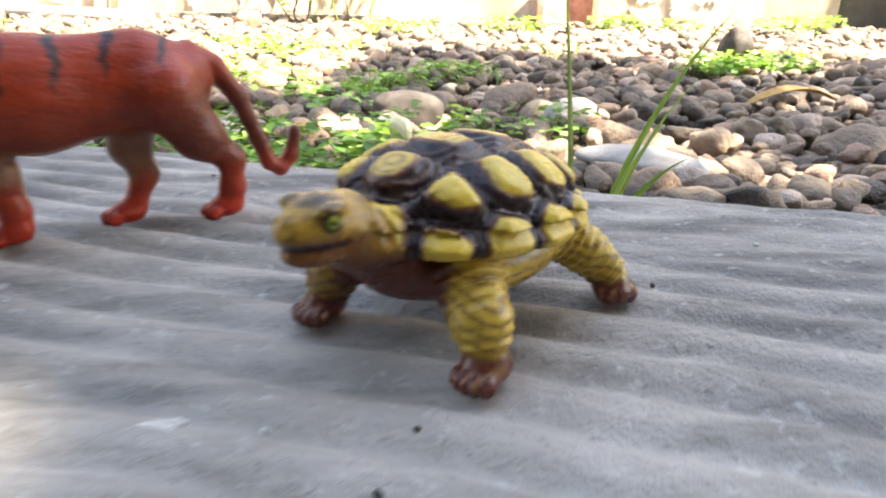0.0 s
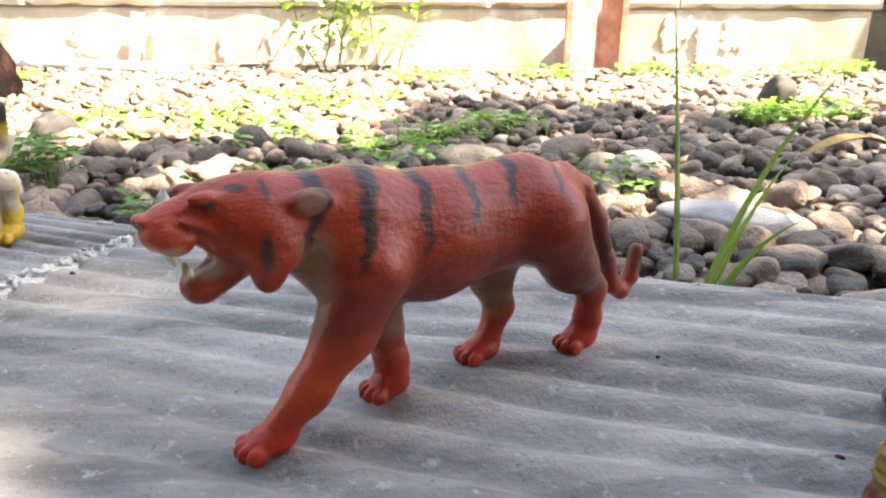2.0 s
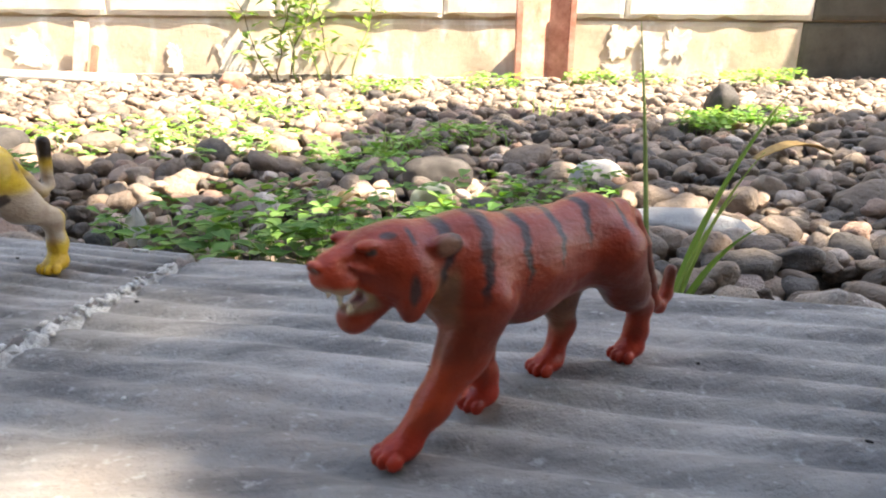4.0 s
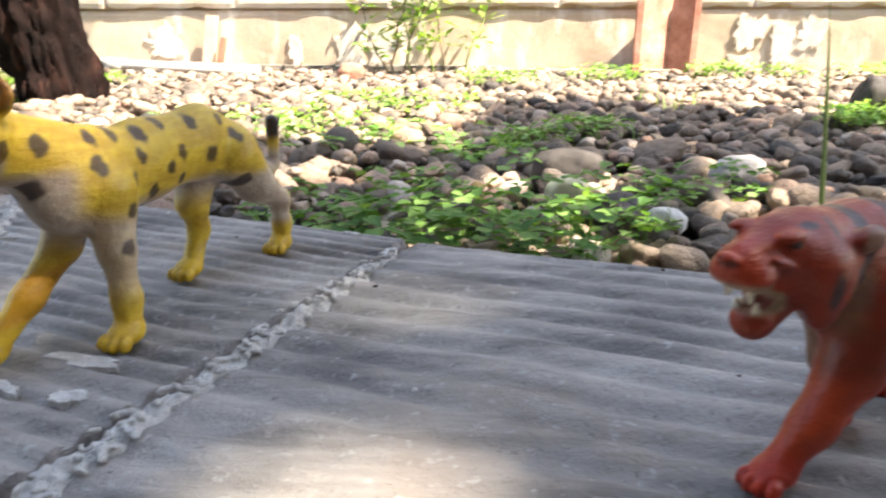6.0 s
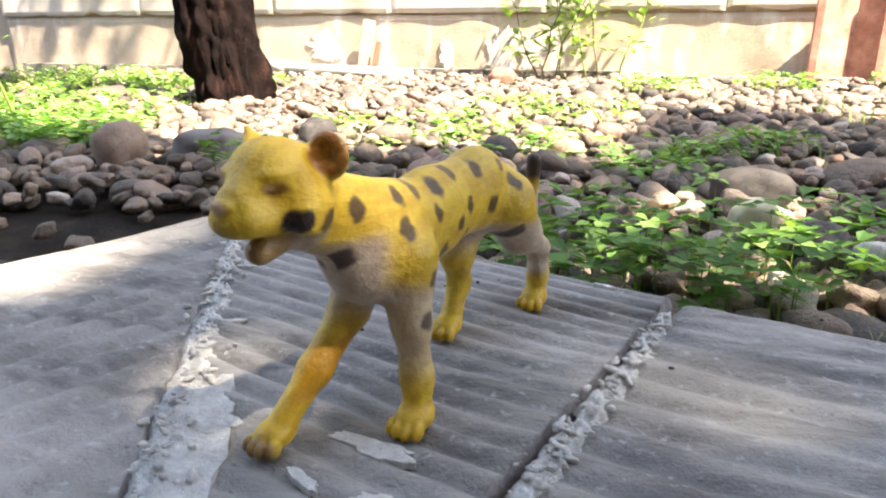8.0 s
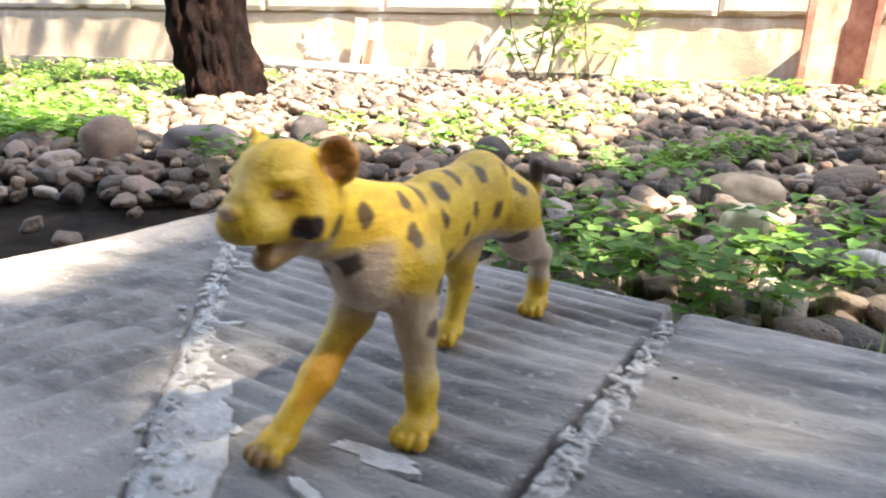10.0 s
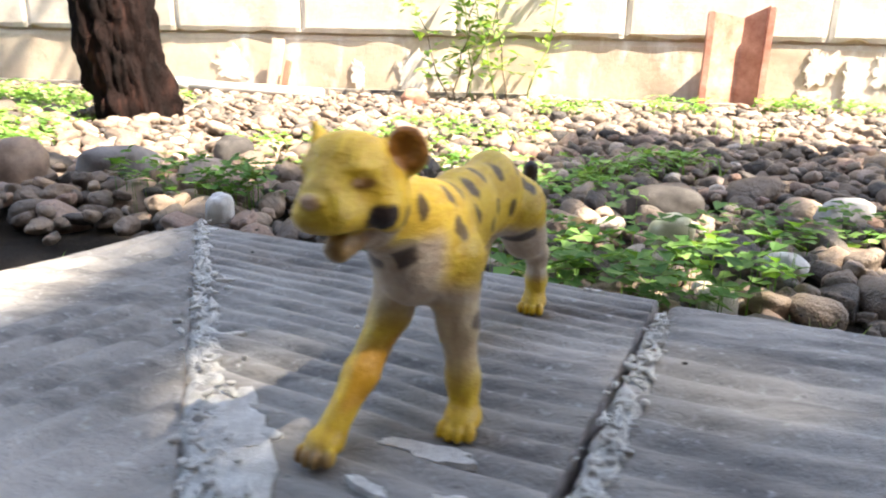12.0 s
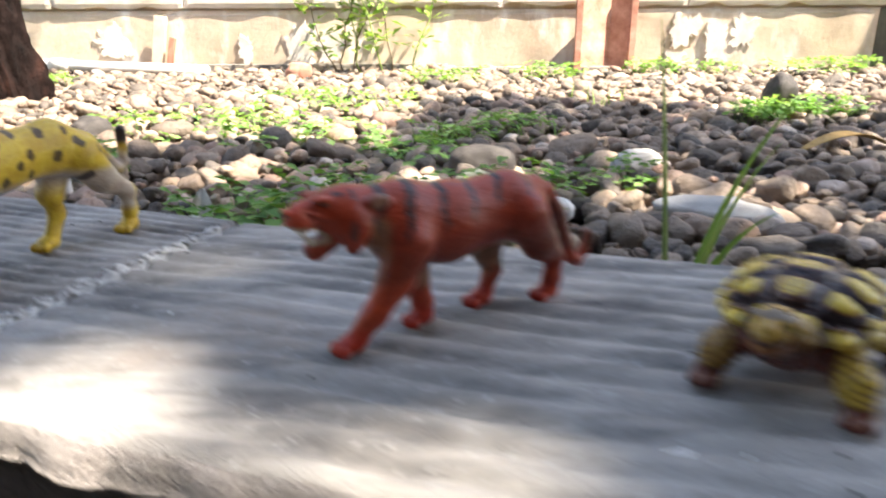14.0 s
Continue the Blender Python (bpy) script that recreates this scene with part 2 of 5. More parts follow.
def stone_mesh(name, seed, size, material, sub=3, lump=0.22):
    """An uneven, rounded stone of that size (x, y, z), about its middle."""
    bm = bmesh.new()
    bmesh.ops.create_icosphere(bm, subdivisions=sub, radius=1.0)
    off = Vector((seed * 7.31, seed * 3.17, seed * 1.93))
    for v in bm.verts:
        p = v.co.copy()
        k = 1 + lump * noise.noise(p * 0.9 + off) + lump * 0.45 * noise.noise(p * 2.1 + off)
        q = Vector([math.copysign(abs(c) ** 0.82, c) for c in p]) * k
        v.co = Vector((q.x * size[0] / 2, q.y * size[1] / 2, q.z * size[2] / 2))
    return from_bm(name, bm, material, True)


def top(x, y):
    """The height of the kerb's sloping top."""
    return 0.1616 + 0.0142 * x - 0.0321 * y


# ---- ground and walls ----
def warp(n, near, far):
    t = np.linspace(-1, 1, n)
    return near * t + (far - near) * np.sign(t) * np.abs(t) ** 9


gx, gy = warp(161, 3.0, 60.0), warp(161, 3.0, 60.0) + 0.6
GX, GY = np.meshgrid(gx, gy, indexing="ij")
GZ = np.zeros_like(GX)
for i in range(161):
    for j in range(161):
        GZ[i, j] = -0.03 + 0.016 * noise.noise((GX[i, j] * 2.2, GY[i, j] * 2.2, 0.3)) + 0.006 * noise.noise((GX[i, j] * 9, GY[i, j] * 9, 1.3))
gi = np.arange(161 * 161).reshape(161, 161)
GF = np.stack([gi[:-1, :-1], gi[1:, :-1], gi[1:, 1:], gi[:-1, 1:]], -1).reshape(-1, 4)
ground = thing("ground", arrays("ground", np.stack([GX, GY, GZ], -1).reshape(-1, 3), GF, M_SOIL, True),
               "dry brown soil strewn with river pebbles and weeds", "ground", kind="structure")

wall_back = thing("wall_back", from_bm("wall_back", block(-9, 2.93, -0.1, 9, 3.1, 2.2, 0), M_WALL_LOW),
                  "sunlit beige garden wall with peeling paint and pale blocks", "wall", kind="structure")


def rough_panel(x0, x1, z0, z1, y, depth, seed, wear):
    """A rendered block whose face is uneven and whose lower edge is chipped."""
    nx, nz = max(6, int((x1 - x0) / 0.02)), max(6, int((z1 - z0) / 0.02))
    vs, fs = [], []
    for i in range(nx + 1):
        for k in range(nz + 1):
            x, z = x0 + (x1 - x0) * i / nx, z0 + (z1 - z0) * k / nz
            yy = y + 0.004 * noise.noise((x * 6, z * 6, seed))
            edge = min(k, nz - k, i, nx - i)
            if edge == 0:
                yy += 0.006
            if k == 0:
                z += max(0, noise.noise((x * 9, seed, 2.0))) * wear
            vs.append((x, yy, z))
    for i in range(nx):
        for k in range(nz):
            a = i * (nz + 1) + k
            fs.append((a, a + nz + 1, a + nz + 2, a + 1))
    rim = [k for k in range(nz + 1)] + [i * (nz + 1) + nz for i in range(1, nx + 1)]
    rim += [nx * (nz + 1) + k for k in range(nz - 1, -1, -1)] + [i * (nz + 1) for i in range(nx - 1, 0, -1)]
    base = len(vs)
    for r in rim:
        vs.append((vs[r][0], y + depth, vs[r][2]))
    for q in range(len(rim)):
        w = (q + 1) % len(rim)
        fs.append((rim[q], rim[w], base + w, base + q))
    return vs, fs


edges = [-3.4, -2.55, -1.82, -1.237, -0.55, 0.151, 0.94, 1.79, 2.4, 3.0]
for q in range(len(edges) - 1):
    v, fc = rough_panel(edges[q] + 0.0025, edges[q + 1] - 0.0025, 0.264, 0.62, 2.898, 0.034, q * 1.7, 0.035)
    part("block", mesh("block", v, fc, M_WALL_UP if edges[q] < 1.7 else M_WALL_ALGAE_SHADOW, False), wall_back)
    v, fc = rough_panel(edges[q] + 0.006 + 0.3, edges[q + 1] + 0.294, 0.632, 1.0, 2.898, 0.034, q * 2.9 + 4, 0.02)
    part("block", mesh("block", v, fc, M_WALL_UP if edges[q] < 1.7 else M_WALL_ALGAE_SHADOW, False), wall_back)
# Right-hand plinth: its dark colour holds shadow as well as algae.
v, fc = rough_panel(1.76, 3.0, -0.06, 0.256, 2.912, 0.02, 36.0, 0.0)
part("plinth", mesh("plinth", v, fc, M_WALL_ALGAE_SHADOW, False), wall_back, "dark render, algae stain and cast shadow in its colour")
v, fc = rough_panel(-3.4, 1.757, -0.06, 0.256, 2.912, 0.02, 33.0, 0.0)
part("plinth", mesh("plinth", v, fc, M_WALL_LOW, False), wall_back, "stained beige render with flaking white paint")

def paint_patch(x, z, w, h, seed):
    """A ragged sheet of old paint still holding to the wall."""
    bm, n = bmesh.new(), 90
    front, back = [], []
    for k in range(n):
        a = 2 * math.pi * k / n
        c, d = math.cos(a), math.sin(a)
        r = .9 + .55 * noise.noise((c * 1.8, d * 1.8, seed)) + .38 * noise.noise((c * 5, d * 5, seed)) + .2 * noise.noise((c * 14, d * 14, seed))
        px, pz = x + math.copysign(abs(c) ** .7, c) * w / 2 * r, z + math.copysign(abs(d) ** .7, d) * h / 2 * r
        pz = min(.254, max(-.02, pz))
        front.append(bm.verts.new((px, 2.9065 - .0006 * (seed % 9), pz)))
        back.append(bm.verts.new((px, 2.918, pz)))
    bm.faces.new(front)
    bm.faces.new(back[::-1])
    for k in range(n):
        bm.faces.new((front[k], back[k], back[(k + 1) % n], front[(k + 1) % n]))
    part("paint_patch", from_bm("paint_patch", bm, M_FLAKED), wall_back, "flaking white paint")


for q, (x, z, w, h) in enumerate(((-.73, .10, .14, .17), (-.60, .12, .10, .14), (.94, .17, .13, .14), (1.07, .11, .10, .16), (1.19, .16, .12, .14), (.90, .05, .11, .05), (-.98, .09, .06, .12), (-1.58, .12, .16, .12))):
    paint_patch(x, z, w, h, q * 2.7)

# Added pier, out of view; its sloping face shapes the wall's diagonal shadow.
bm = bmesh.new()
vs = [bm.verts.new(p) for p in ((2.62, 2.35, -.1), (3.4, 2.35, -.1), (3.4, 2.9, -.1), (2.62, 2.9, -.1), (2.62, 2.665, 2.1), (3.4, 2.665, 2.1), (3.4, 2.9, 2.1), (2.62, 2.9, 2.1))]
for q in ((3, 2, 1, 0), (4, 5, 6, 7), (0, 1, 5, 4), (1, 2, 6, 5), (2, 3, 7, 6), (3, 0, 4, 7)):
    bm.faces.new([vs[k] for k in q])
bmesh.ops.bevel(bm, geom=bm.edges[:], offset=.01, segments=2, affect="EDGES")
thing("wall_right", from_bm("wall_right", bm, M_WALL_LOW), "unseen sloping pier added to cast a diagonal shadow on the garden wall", "wall", kind="structure")
# Added dark wall behind the camera, holding sky light off the toys' fronts.
thing("wall_house", from_bm("wall_house", block(-9, -1.6, -0.1, 9, -1.4, 2.7, 0.01), M_TWIG),
      "unseen dark wall added behind the camera to cut light on the toys", "wall", kind="structure")


# ---- the kerb: low wall, three slabs, mortar ----
def strip(name, A, D, B, C, ns, nw, seed, period, amp, thick, ragged):
    """A slab with ribs along its length; A-D is the outer edge, B-C the inner one."""
    A, D, B, C = (np.array(p) for p in (A, D, B, C))
    vs, fs = [], []
    width = float(np.linalg.norm(B - A))
    for i in range(ns + 1):
        s = i / ns
        for j in range(nw + 1):
            w = j / nw
            p = (A * (1 - s) + D * s) * (1 - w) + (B * (1 - s) + C * s) * w
            x, y = float(p[0]), float(p[1])
            n1 = noise.noise((x * 28, y * 28, seed))
            n2 = noise.noise((x * 90, y * 90, seed + 5))
            ph = (w * width + 0.0016 * n1 + 0.0022 * noise.noise((x * 9, y * 9, seed + 2))) / period * 2 * math.pi
            keep = 0.25 + 0.75 * min(1, max(0, 0.55 + 1.6 * noise.noise((x * 13, y * 13, seed + 9))))
            z = top(x, y) + amp * keep * (math.cos(ph) - 0.25 * math.cos(2 * ph)) + 0.0007 * n1 + 0.00035 * n2
            e = min(w, 1 - w) * width
            if e < 0.006:
                z -= 0.0016 * (1 - e / 0.006) ** 2
            es = min(s * float(np.linalg.norm(D - A)), 9)
            if es < 0.004:
                z -= 0.0012 * (1 - es / 0.004) ** 2
            if j in (0, nw):
                o = (B - A) / width * ragged * noise.noise((x * 45, y * 45, seed + 1)) + (B - A) / width * ragged * 0.5 * noise.noise((x * 150, y * 150, seed))
                x, y = x + float(o[0]), y + float(o[1])
            vs.append((x, y, z))
    for i in range(ns):
        for j in range(nw):
            a = i * (nw + 1) + j
            fs.append((a, a + 1, a + nw + 2, a + nw + 1))
    upper = len(fs)
    rim = [j for j in range(nw + 1)] + [i * (nw + 1) + nw for i in range(1, ns + 1)]
    rim += [ns * (nw + 1) + j for j in range(nw - 1, -1, -1)] + [i * (nw + 1) for i in range(ns - 1, 0, -1)]
    cx, cy = (sum(v[k] for v in vs) / len(vs) for k in (0, 1))
    prev = rim
    for lay in (0.35, 0.7, 1.0):
        cur = []
        for r in rim:
            x, y, z = vs[r]
            jx = 0.0011 * noise.noise((x * 120, y * 120, lay * 9 + seed))
            d = Vector((x - cx, y - cy)).normalized()
            if 0 < r // (nw + 1) < ns and r % (nw + 1) in (0, nw):
                d = Vector((B - A) / width) * (1 if r % (nw + 1) else -1)
                jx += lay * (0.0040 + 0.0035 * noise.noise((x * 38, y * 38, seed + 4)) + 0.0016 * noise.noise((x * 140, y * 140, lay)))
            cur.append(len(vs))
            vs.append((x + d.x * (jx + 0.0008 * math.sin(lay * 3.14)), y + d.y * (jx + 0.0008 * math.sin(lay * 3.14)), top(x, y) - thick * lay))
        for q in range(len(rim)):
            w = (q + 1) % len(rim)
            fs.append((prev[w], prev[q], cur[q], cur[w]))
        prev = cur
    fs.append(tuple(prev))
    me = mesh(name, vs, fs, M_SLAB, True)
    me.materials.append(M_EDGE)
    idx = np.zeros(len(fs), np.int32)
    idx[upper:] = 1
    me.polygons.foreach_set("material_index", idx)
    return me


PERIOD, AMP, THICK = 0.0125, 0.00125, 0.010
thing("coping_slab", strip("coping_slab", (-.133, .103), (.70, -.176), (-.1815, -.0560), (.64, -.318), 540, 130, 1.0, PERIOD, AMP, THICK, 0.0012),
      "grey ribbed fibre-cement coping slab with worn edges, under the toys", "coping slab", "coping slabs on the kerb")
thing("coping_slab", strip("coping_slab", (-.343, .187), (-.1372, .1055), (-.234, -.036), (-.1878, -.052), 150, 130, 2.0, PERIOD, AMP, THICK, 0.0012),
      "grey ribbed fibre-cement corner slab, paint-smeared and stained", "coping slab", "coping slabs on the kerb")
thing("coping_slab", strip("coping_slab", (-.49, -.165), (-.3450, .1862), (-.345, -.26), (-.2357, -.0365), 200, 110, 3.0, PERIOD, AMP, THICK, 0.0012),
      "grey ribbed fibre-cement coping slab running off past the corner", "coping slab", "coping slabs on the kerb")


def prism(name, pts, z0, drop, material):
    bm = bmesh.new()
    up = [bm.verts.new((x, y, top(x, y) - drop)) for x, y in pts]
    lo = [bm.verts.new((x, y, z0)) for x, y in pts]
    bm.faces.new(up)
    bm.faces.new(lo[::-1])
    for i in range(len(pts)):
        j = (i + 1) % len(pts)
        bm.faces.new((up[i], lo[i], lo[j], up[j]))
    bmesh.ops.bevel(bm, geom=bm.edges[:], offset=0.003, segments=2, affect="EDGES")
    return from_bm(name, bm, material)


kerb = thing("kerb_wall", prism("kerb_wall", [(-.336, .176), (.69, -.168), (.645, -.312), (-.226, -.034), (-.34, -.262), (-.484, -.16)], -0.1, THICK + 0.0065, M_STONE),
             "low grey-brown stone kerb wall below the coping slabs", "kerb", kind="structure")
part("bedding", prism("bedding", [(-.332, .168), (.68, -.175), (.65, -.302), (-.232, -.024), (-.346, -.25), (-.474, -.16)], 0.1, THICK + 0.001, M_SPECK), kerb, "dark crumbling bedding joint")


def mortar(name, a, b, w0, w1, seed, height):
    """A lumpy strip of mortar from a to b, w0 to w1 wide."""
    a, b = np.array(a), np.array(b)
    L = float(np.linalg.norm(b - a))
    d = (b - a) / L
    nrm = np.array([d[1], -d[0]])
    ns, nw = int(L / 0.0009), 14
    vs, fs = [], []
    for i in range(ns + 1):
        s = i / ns
        wd = (w0 + (w1 - w0) * s) * (1 + 0.5 * noise.noise((s * 23, seed, 0)) + 0.6 * noise.noise((s * 75, seed, 3)))
        wd *= min(1, 8 * s + 0.15)
        mid = 0.0012 * noise.noise((s * 14, seed, 7))
        for j in range(nw + 1):
            w = j / nw * 2 - 1
            p = a + d * L * s + nrm * (mid + w * wd / 2)
            x, y = float(p[0]), float(p[1])
            lump = 0.4 + 1.2 * noise.noise((x * 260, y * 260, seed)) + 1.1 * noise.noise((x * 600, y * 600, seed))
            z = top(x, y) - 0.0018 + (height + 0.0017 * lump) * (1 - abs(w) ** 4)
            vs.append((x, y, z))
    for i in range(ns):
        for j in range(nw):
            q = i * (nw + 1) + j
            fs.append((q, q + nw + 1, q + nw + 2, q + 1))
    return mesh(name, vs, fs, M_MORTAR, True)


joint = thing("mortar_joint", mortar("mortar_joint", (-.1378, .088), (-.1828, -.060), 0.0055, 0.0078, 3.0, 0.0020),
      "crumbly pale mortar line between two coping slabs", "mortar", "mortar joints")
JOINTS = [(joint, (-.1378, .088), (-.1828, -.060), .0060, .0082)]
joint = thing("mortar_joint", mortar("mortar_joint", (-.343, .187), (-.2310, -.032), 0.0050, 0.0125, 8.0, 0.0018),
      "crumbly pale mortar line along the corner joint", "mortar", "mortar joints")
JOINTS.append((joint, (-.343, .187), (-.2310, -.032), .0060, .0135))


def lumps(joint, a, b, w0, w1, count, seed):
    """Loose crumbs of mortar along a joint, parts of it."""
    r = random.Random(seed)
    kinds = [stone_mesh("mortar_lump", seed + q, (1, .8, .6), M_MORTAR, 2, .6) for q in range(5)]
    a, b = Vector(a), Vector(b)
    side = Vector(((b - a).y, -(b - a).x)).normalized()
    for _ in range(count):
        t = r.random()
        p = a.lerp(b, t) + side * r.gauss(0, .30) * (w0 + (w1 - w0) * t)
        k = r.uniform(.0009, .0024)
        ob = new("mortar_lump", r.choice(kinds))
        ob.parent = joint
        ob.matrix_basis = pose(p.x, p.y, top(p.x, p.y) + .0016, r.uniform(-30, 30), r.uniform(-30, 30), r.uniform(0, 360)) @ Matrix.Diagonal((k * r.uniform(1, 1.8), k, k, 1))


def flake(name, x, y, length, wide, turn, seed, material, thick=0.0004, lift=0.0009):
    n = 36
    bm = bmesh.new()
    up, lo = [], []
    for k in range(n):
        w = 2 * math.pi * k / n
        r = 1 + 0.5 * noise.noise((math.cos(w) * 1.6, math.sin(w) * 1.6, seed)) + 0.3 * noise.noise((math.cos(w) * 5, math.sin(w) * 5, seed))
        u, v = math.cos(w) * length / 2 * r, math.sin(w) * wide / 2 * r
        px, py = x + u * math.cos(turn) - v * math.sin(turn), y + u * math.sin(turn) + v * math.cos(turn)
        up.append(bm.verts.new((px, py, top(px, py) + lift)))
        lo.append(bm.verts.new((px, py, top(px, py) + lift - thick - 0.0012)))
    bm.faces.new(up)
    bm.faces.new(lo[::-1])
    for k in range(n):
        l = (k + 1) % n
        bm.faces.new((up[k], lo[k], lo[l], up[l]))
    return from_bm(name, bm, material)


for q, (joint, a, b, w0, w1) in enumerate(JOINTS):
    lumps(joint, a, b, w0, w1, 130, 60 + 10 * q)

# ---- the toys: shapes blended as distance fields, then meshed ----
class Clay:
    """Soft-blended round shapes on a grid, in millimetres."""
    def __init__(self, lo, hi, h):
        self.h, self.lo = h, np.array(lo, np.float32)
        n = [int((b - a) / h) + 1 for a, b in zip(lo, hi)]
        ax = [np.float32(lo[k]) + np.arange(n[k], dtype=np.float32) * np.float32(h) for k in range(3)]
        self.X, self.Y, self.Z = np.meshgrid(*ax, indexing="ij")
        self.D = np.full(self.X.shape, 99.0, np.float32)

    def blend(self, d, k):
        if k <= 0:
            self.D = np.minimum(self.D, d)
        else:
            e = np.clip(0.5 + 0.5 * (self.D - d) / k, 0, 1)
            self.D = self.D + (d - self.D) * e - k * e * (1 - e)
        return self

    def rod(self, a, b, ra, rb, k=2.0, side=1.0, ring=0.0, step=1.7):
        """A tapered rod from a to b; side below 1 makes it narrower across."""
        ba = np.array(b, np.float32) - np.array(a, np.float32)
        px, py, pz = self.X - a[0], (self.Y - a[1]) / side, self.Z - a[2]
        by = ba[1] / side
        t = np.clip((px * ba[0] + py * by + pz * ba[2]) / max(1e-6, ba[0] ** 2 + by ** 2 + ba[2] ** 2), 0, 1)
        d = np.sqrt((px - t * ba[0]) ** 2 + (py - t * by) ** 2 + (pz - t * ba[2]) ** 2) - (ra + (rb - ra) * t)
        if ring:
            d -= ring * np.sin(t * float(np.linalg.norm(ba)) / step * 2 * math.pi)
        return self.blend(d.astype(np.float32), k)

    def egg(self, c, r, k=2.0, tilt=0.0):
        px, py, pz = self.X - c[0], self.Y - c[1], self.Z - c[2]
        if tilt:
            s, q = math.sin(radians(tilt)), math.cos(radians(tilt))
            px, pz = px * q + pz * s, -px * s + pz * q
        f = np.sqrt((px / r[0]) ** 2 + (py / r[1]) ** 2 + (pz / r[2]) ** 2)
        return self.blend(((f - 1) * min(r)).astype(np.float32), k)

    def cut(self, c, r):
        f = np.sqrt(((self.X - c[0]) / r[0]) ** 2 + ((self.Y - c[1]) / r[1]) ** 2 + ((self.Z - c[2]) / r[2]) ** 2)
        d = -((f - 1) * min(r)).astype(np.float32)
        e = np.clip(0.5 + 0.5 * (d - self.D) / 0.8, 0, 1)
        self.D = self.D + (d - self.D) * e + 0.8 * e * (1 - e)
        return self

    def limb(self, pts, k=2.0, side=1.0, ring=0.0):
        for p, q in zip(pts, pts[1:]):
            self.rod(p[:3], q[:3], p[3], q[3], k, side, ring)
        return self

    def paw(self, x, y, r, toes=4, ahead=1.0):
        self.egg((x, y, r * 0.70), (r * 1.15, r * 0.92, r * 0.72), 1.5)
        for i in range(toes):
            w = (i - (toes - 1) / 2) / max(1, toes - 1) * 2
            self.egg((x + ahead * r * (1.18 - 0.26 * w * w), y + w * r * 0.72, r * 0.46), (r * 0.5, r * 0.25, r * 0.46), 0.25)
        return self

    def surface(self):
        D, h = self.D, self.h
        ins = D < 0
        n = np.array(D.shape) - 1
        cut = lambda A, o: A[o[0]:o[0] + n[0], o[1]:o[1] + n[1], o[2]:o[2] + n[2]]
        corners = [(i, j, k) for i in (0, 1) for j in (0, 1) for k in (0, 1)]
        count = sum(cut(ins, o).astype(np.int8) for o in corners)
        cells = (count > 0) & (count < 8)
        idx = np.full(cells.shape, -1, np.int64)
        idx[cells] = np.arange(int(cells.sum()))
        ci = np.argwhere(cells)
        pos, num = np.zeros((len(ci), 3)), np.zeros(len(ci))
        val = {o: D[ci[:, 0] + o[0], ci[:, 1] + o[1], ci[:, 2] + o[2]] for o in corners}
        for o in corners:
            for ax in range(3):
                if o[ax] == 0:
                    p = tuple(v + (1 if q == ax else 0) for q, v in enumerate(o))
                    a, b = val[o], val[p]
                    hit = (a < 0) != (b < 0)
                    t = np.where(hit, a / np.where(hit, a - b, 1), 0)
                    for q in range(3):
                        pos[:, q] += np.where(hit, o[q] + (t if q == ax else 0), 0)
                    num += hit
        verts = (ci + pos / num[:, None]) * h + self.lo
        quads = []
        for ax in range(3):
            u, v = (ax + 1) % 3, (ax + 2) % 3
            a = np.take(ins, range(0, D.shape[ax] - 1), ax)
            b = np.take(ins, range(1, D.shape[ax]), ax)
            e = np.argwhere(a != b)
            e = e[(e[:, u] > 0) & (e[:, v] > 0) & (e[:, u] < n[u]) & (e[:, v] < n[v])]
            flip = a[e[:, 0], e[:, 1], e[:, 2]]
            du, dv = np.eye(3, dtype=int)[u], np.eye(3, dtype=int)[v]
            g = lambda c: idx[c[:, 0], c[:, 1], c[:, 2]]
            q = np.stack([g(e - du - dv), g(e - dv), g(e), g(e - du)], 1)
            q[~flip] = q[~flip][:, ::-1]
            quads.append(q)
        return verts, np.concatenate(quads)


def lerp(a, b, t):
    return a + (np.array(b) - a) * np.clip(t, 0, 1)[:, None]


def soft(x, a, b):
    t = np.clip((x - a) / (b - a), 0, 1)
    return t * t * (3 - 2 * t)


def toy(name, clay, paint, material, at, label, category="toy animal"):
    v, q = clay.surface()
    me = arrays(name, v / 1000.0, q, material, True)
    col = np.ones((len(v), 4), np.float32)
    col[:, :3] = paint(v[:, 0], v[:, 1], v[:, 2])
    me.color_attributes.new("paint", "FLOAT_COLOR", "POINT").data.foreach_set("color", col.ravel())
    return thing(name, me, label, category, "toy animals on the slabs", at=at)


def stand(x, y, hx, hy, lift=0.0004):
    """A pose on the kerb's slope, facing (hx, hy)."""
    up = Vector((-0.0142, 0.0321, 1)).normalized()
    f = Vector((hx, hy, 0))
    f = (f - f.dot(up) * up).normalized()
    l = up.cross(f)
    m = Matrix((f, l, up)).transposed().to_4x4()
    m.translation = (x, y, top(x, y) + lift)
    return m


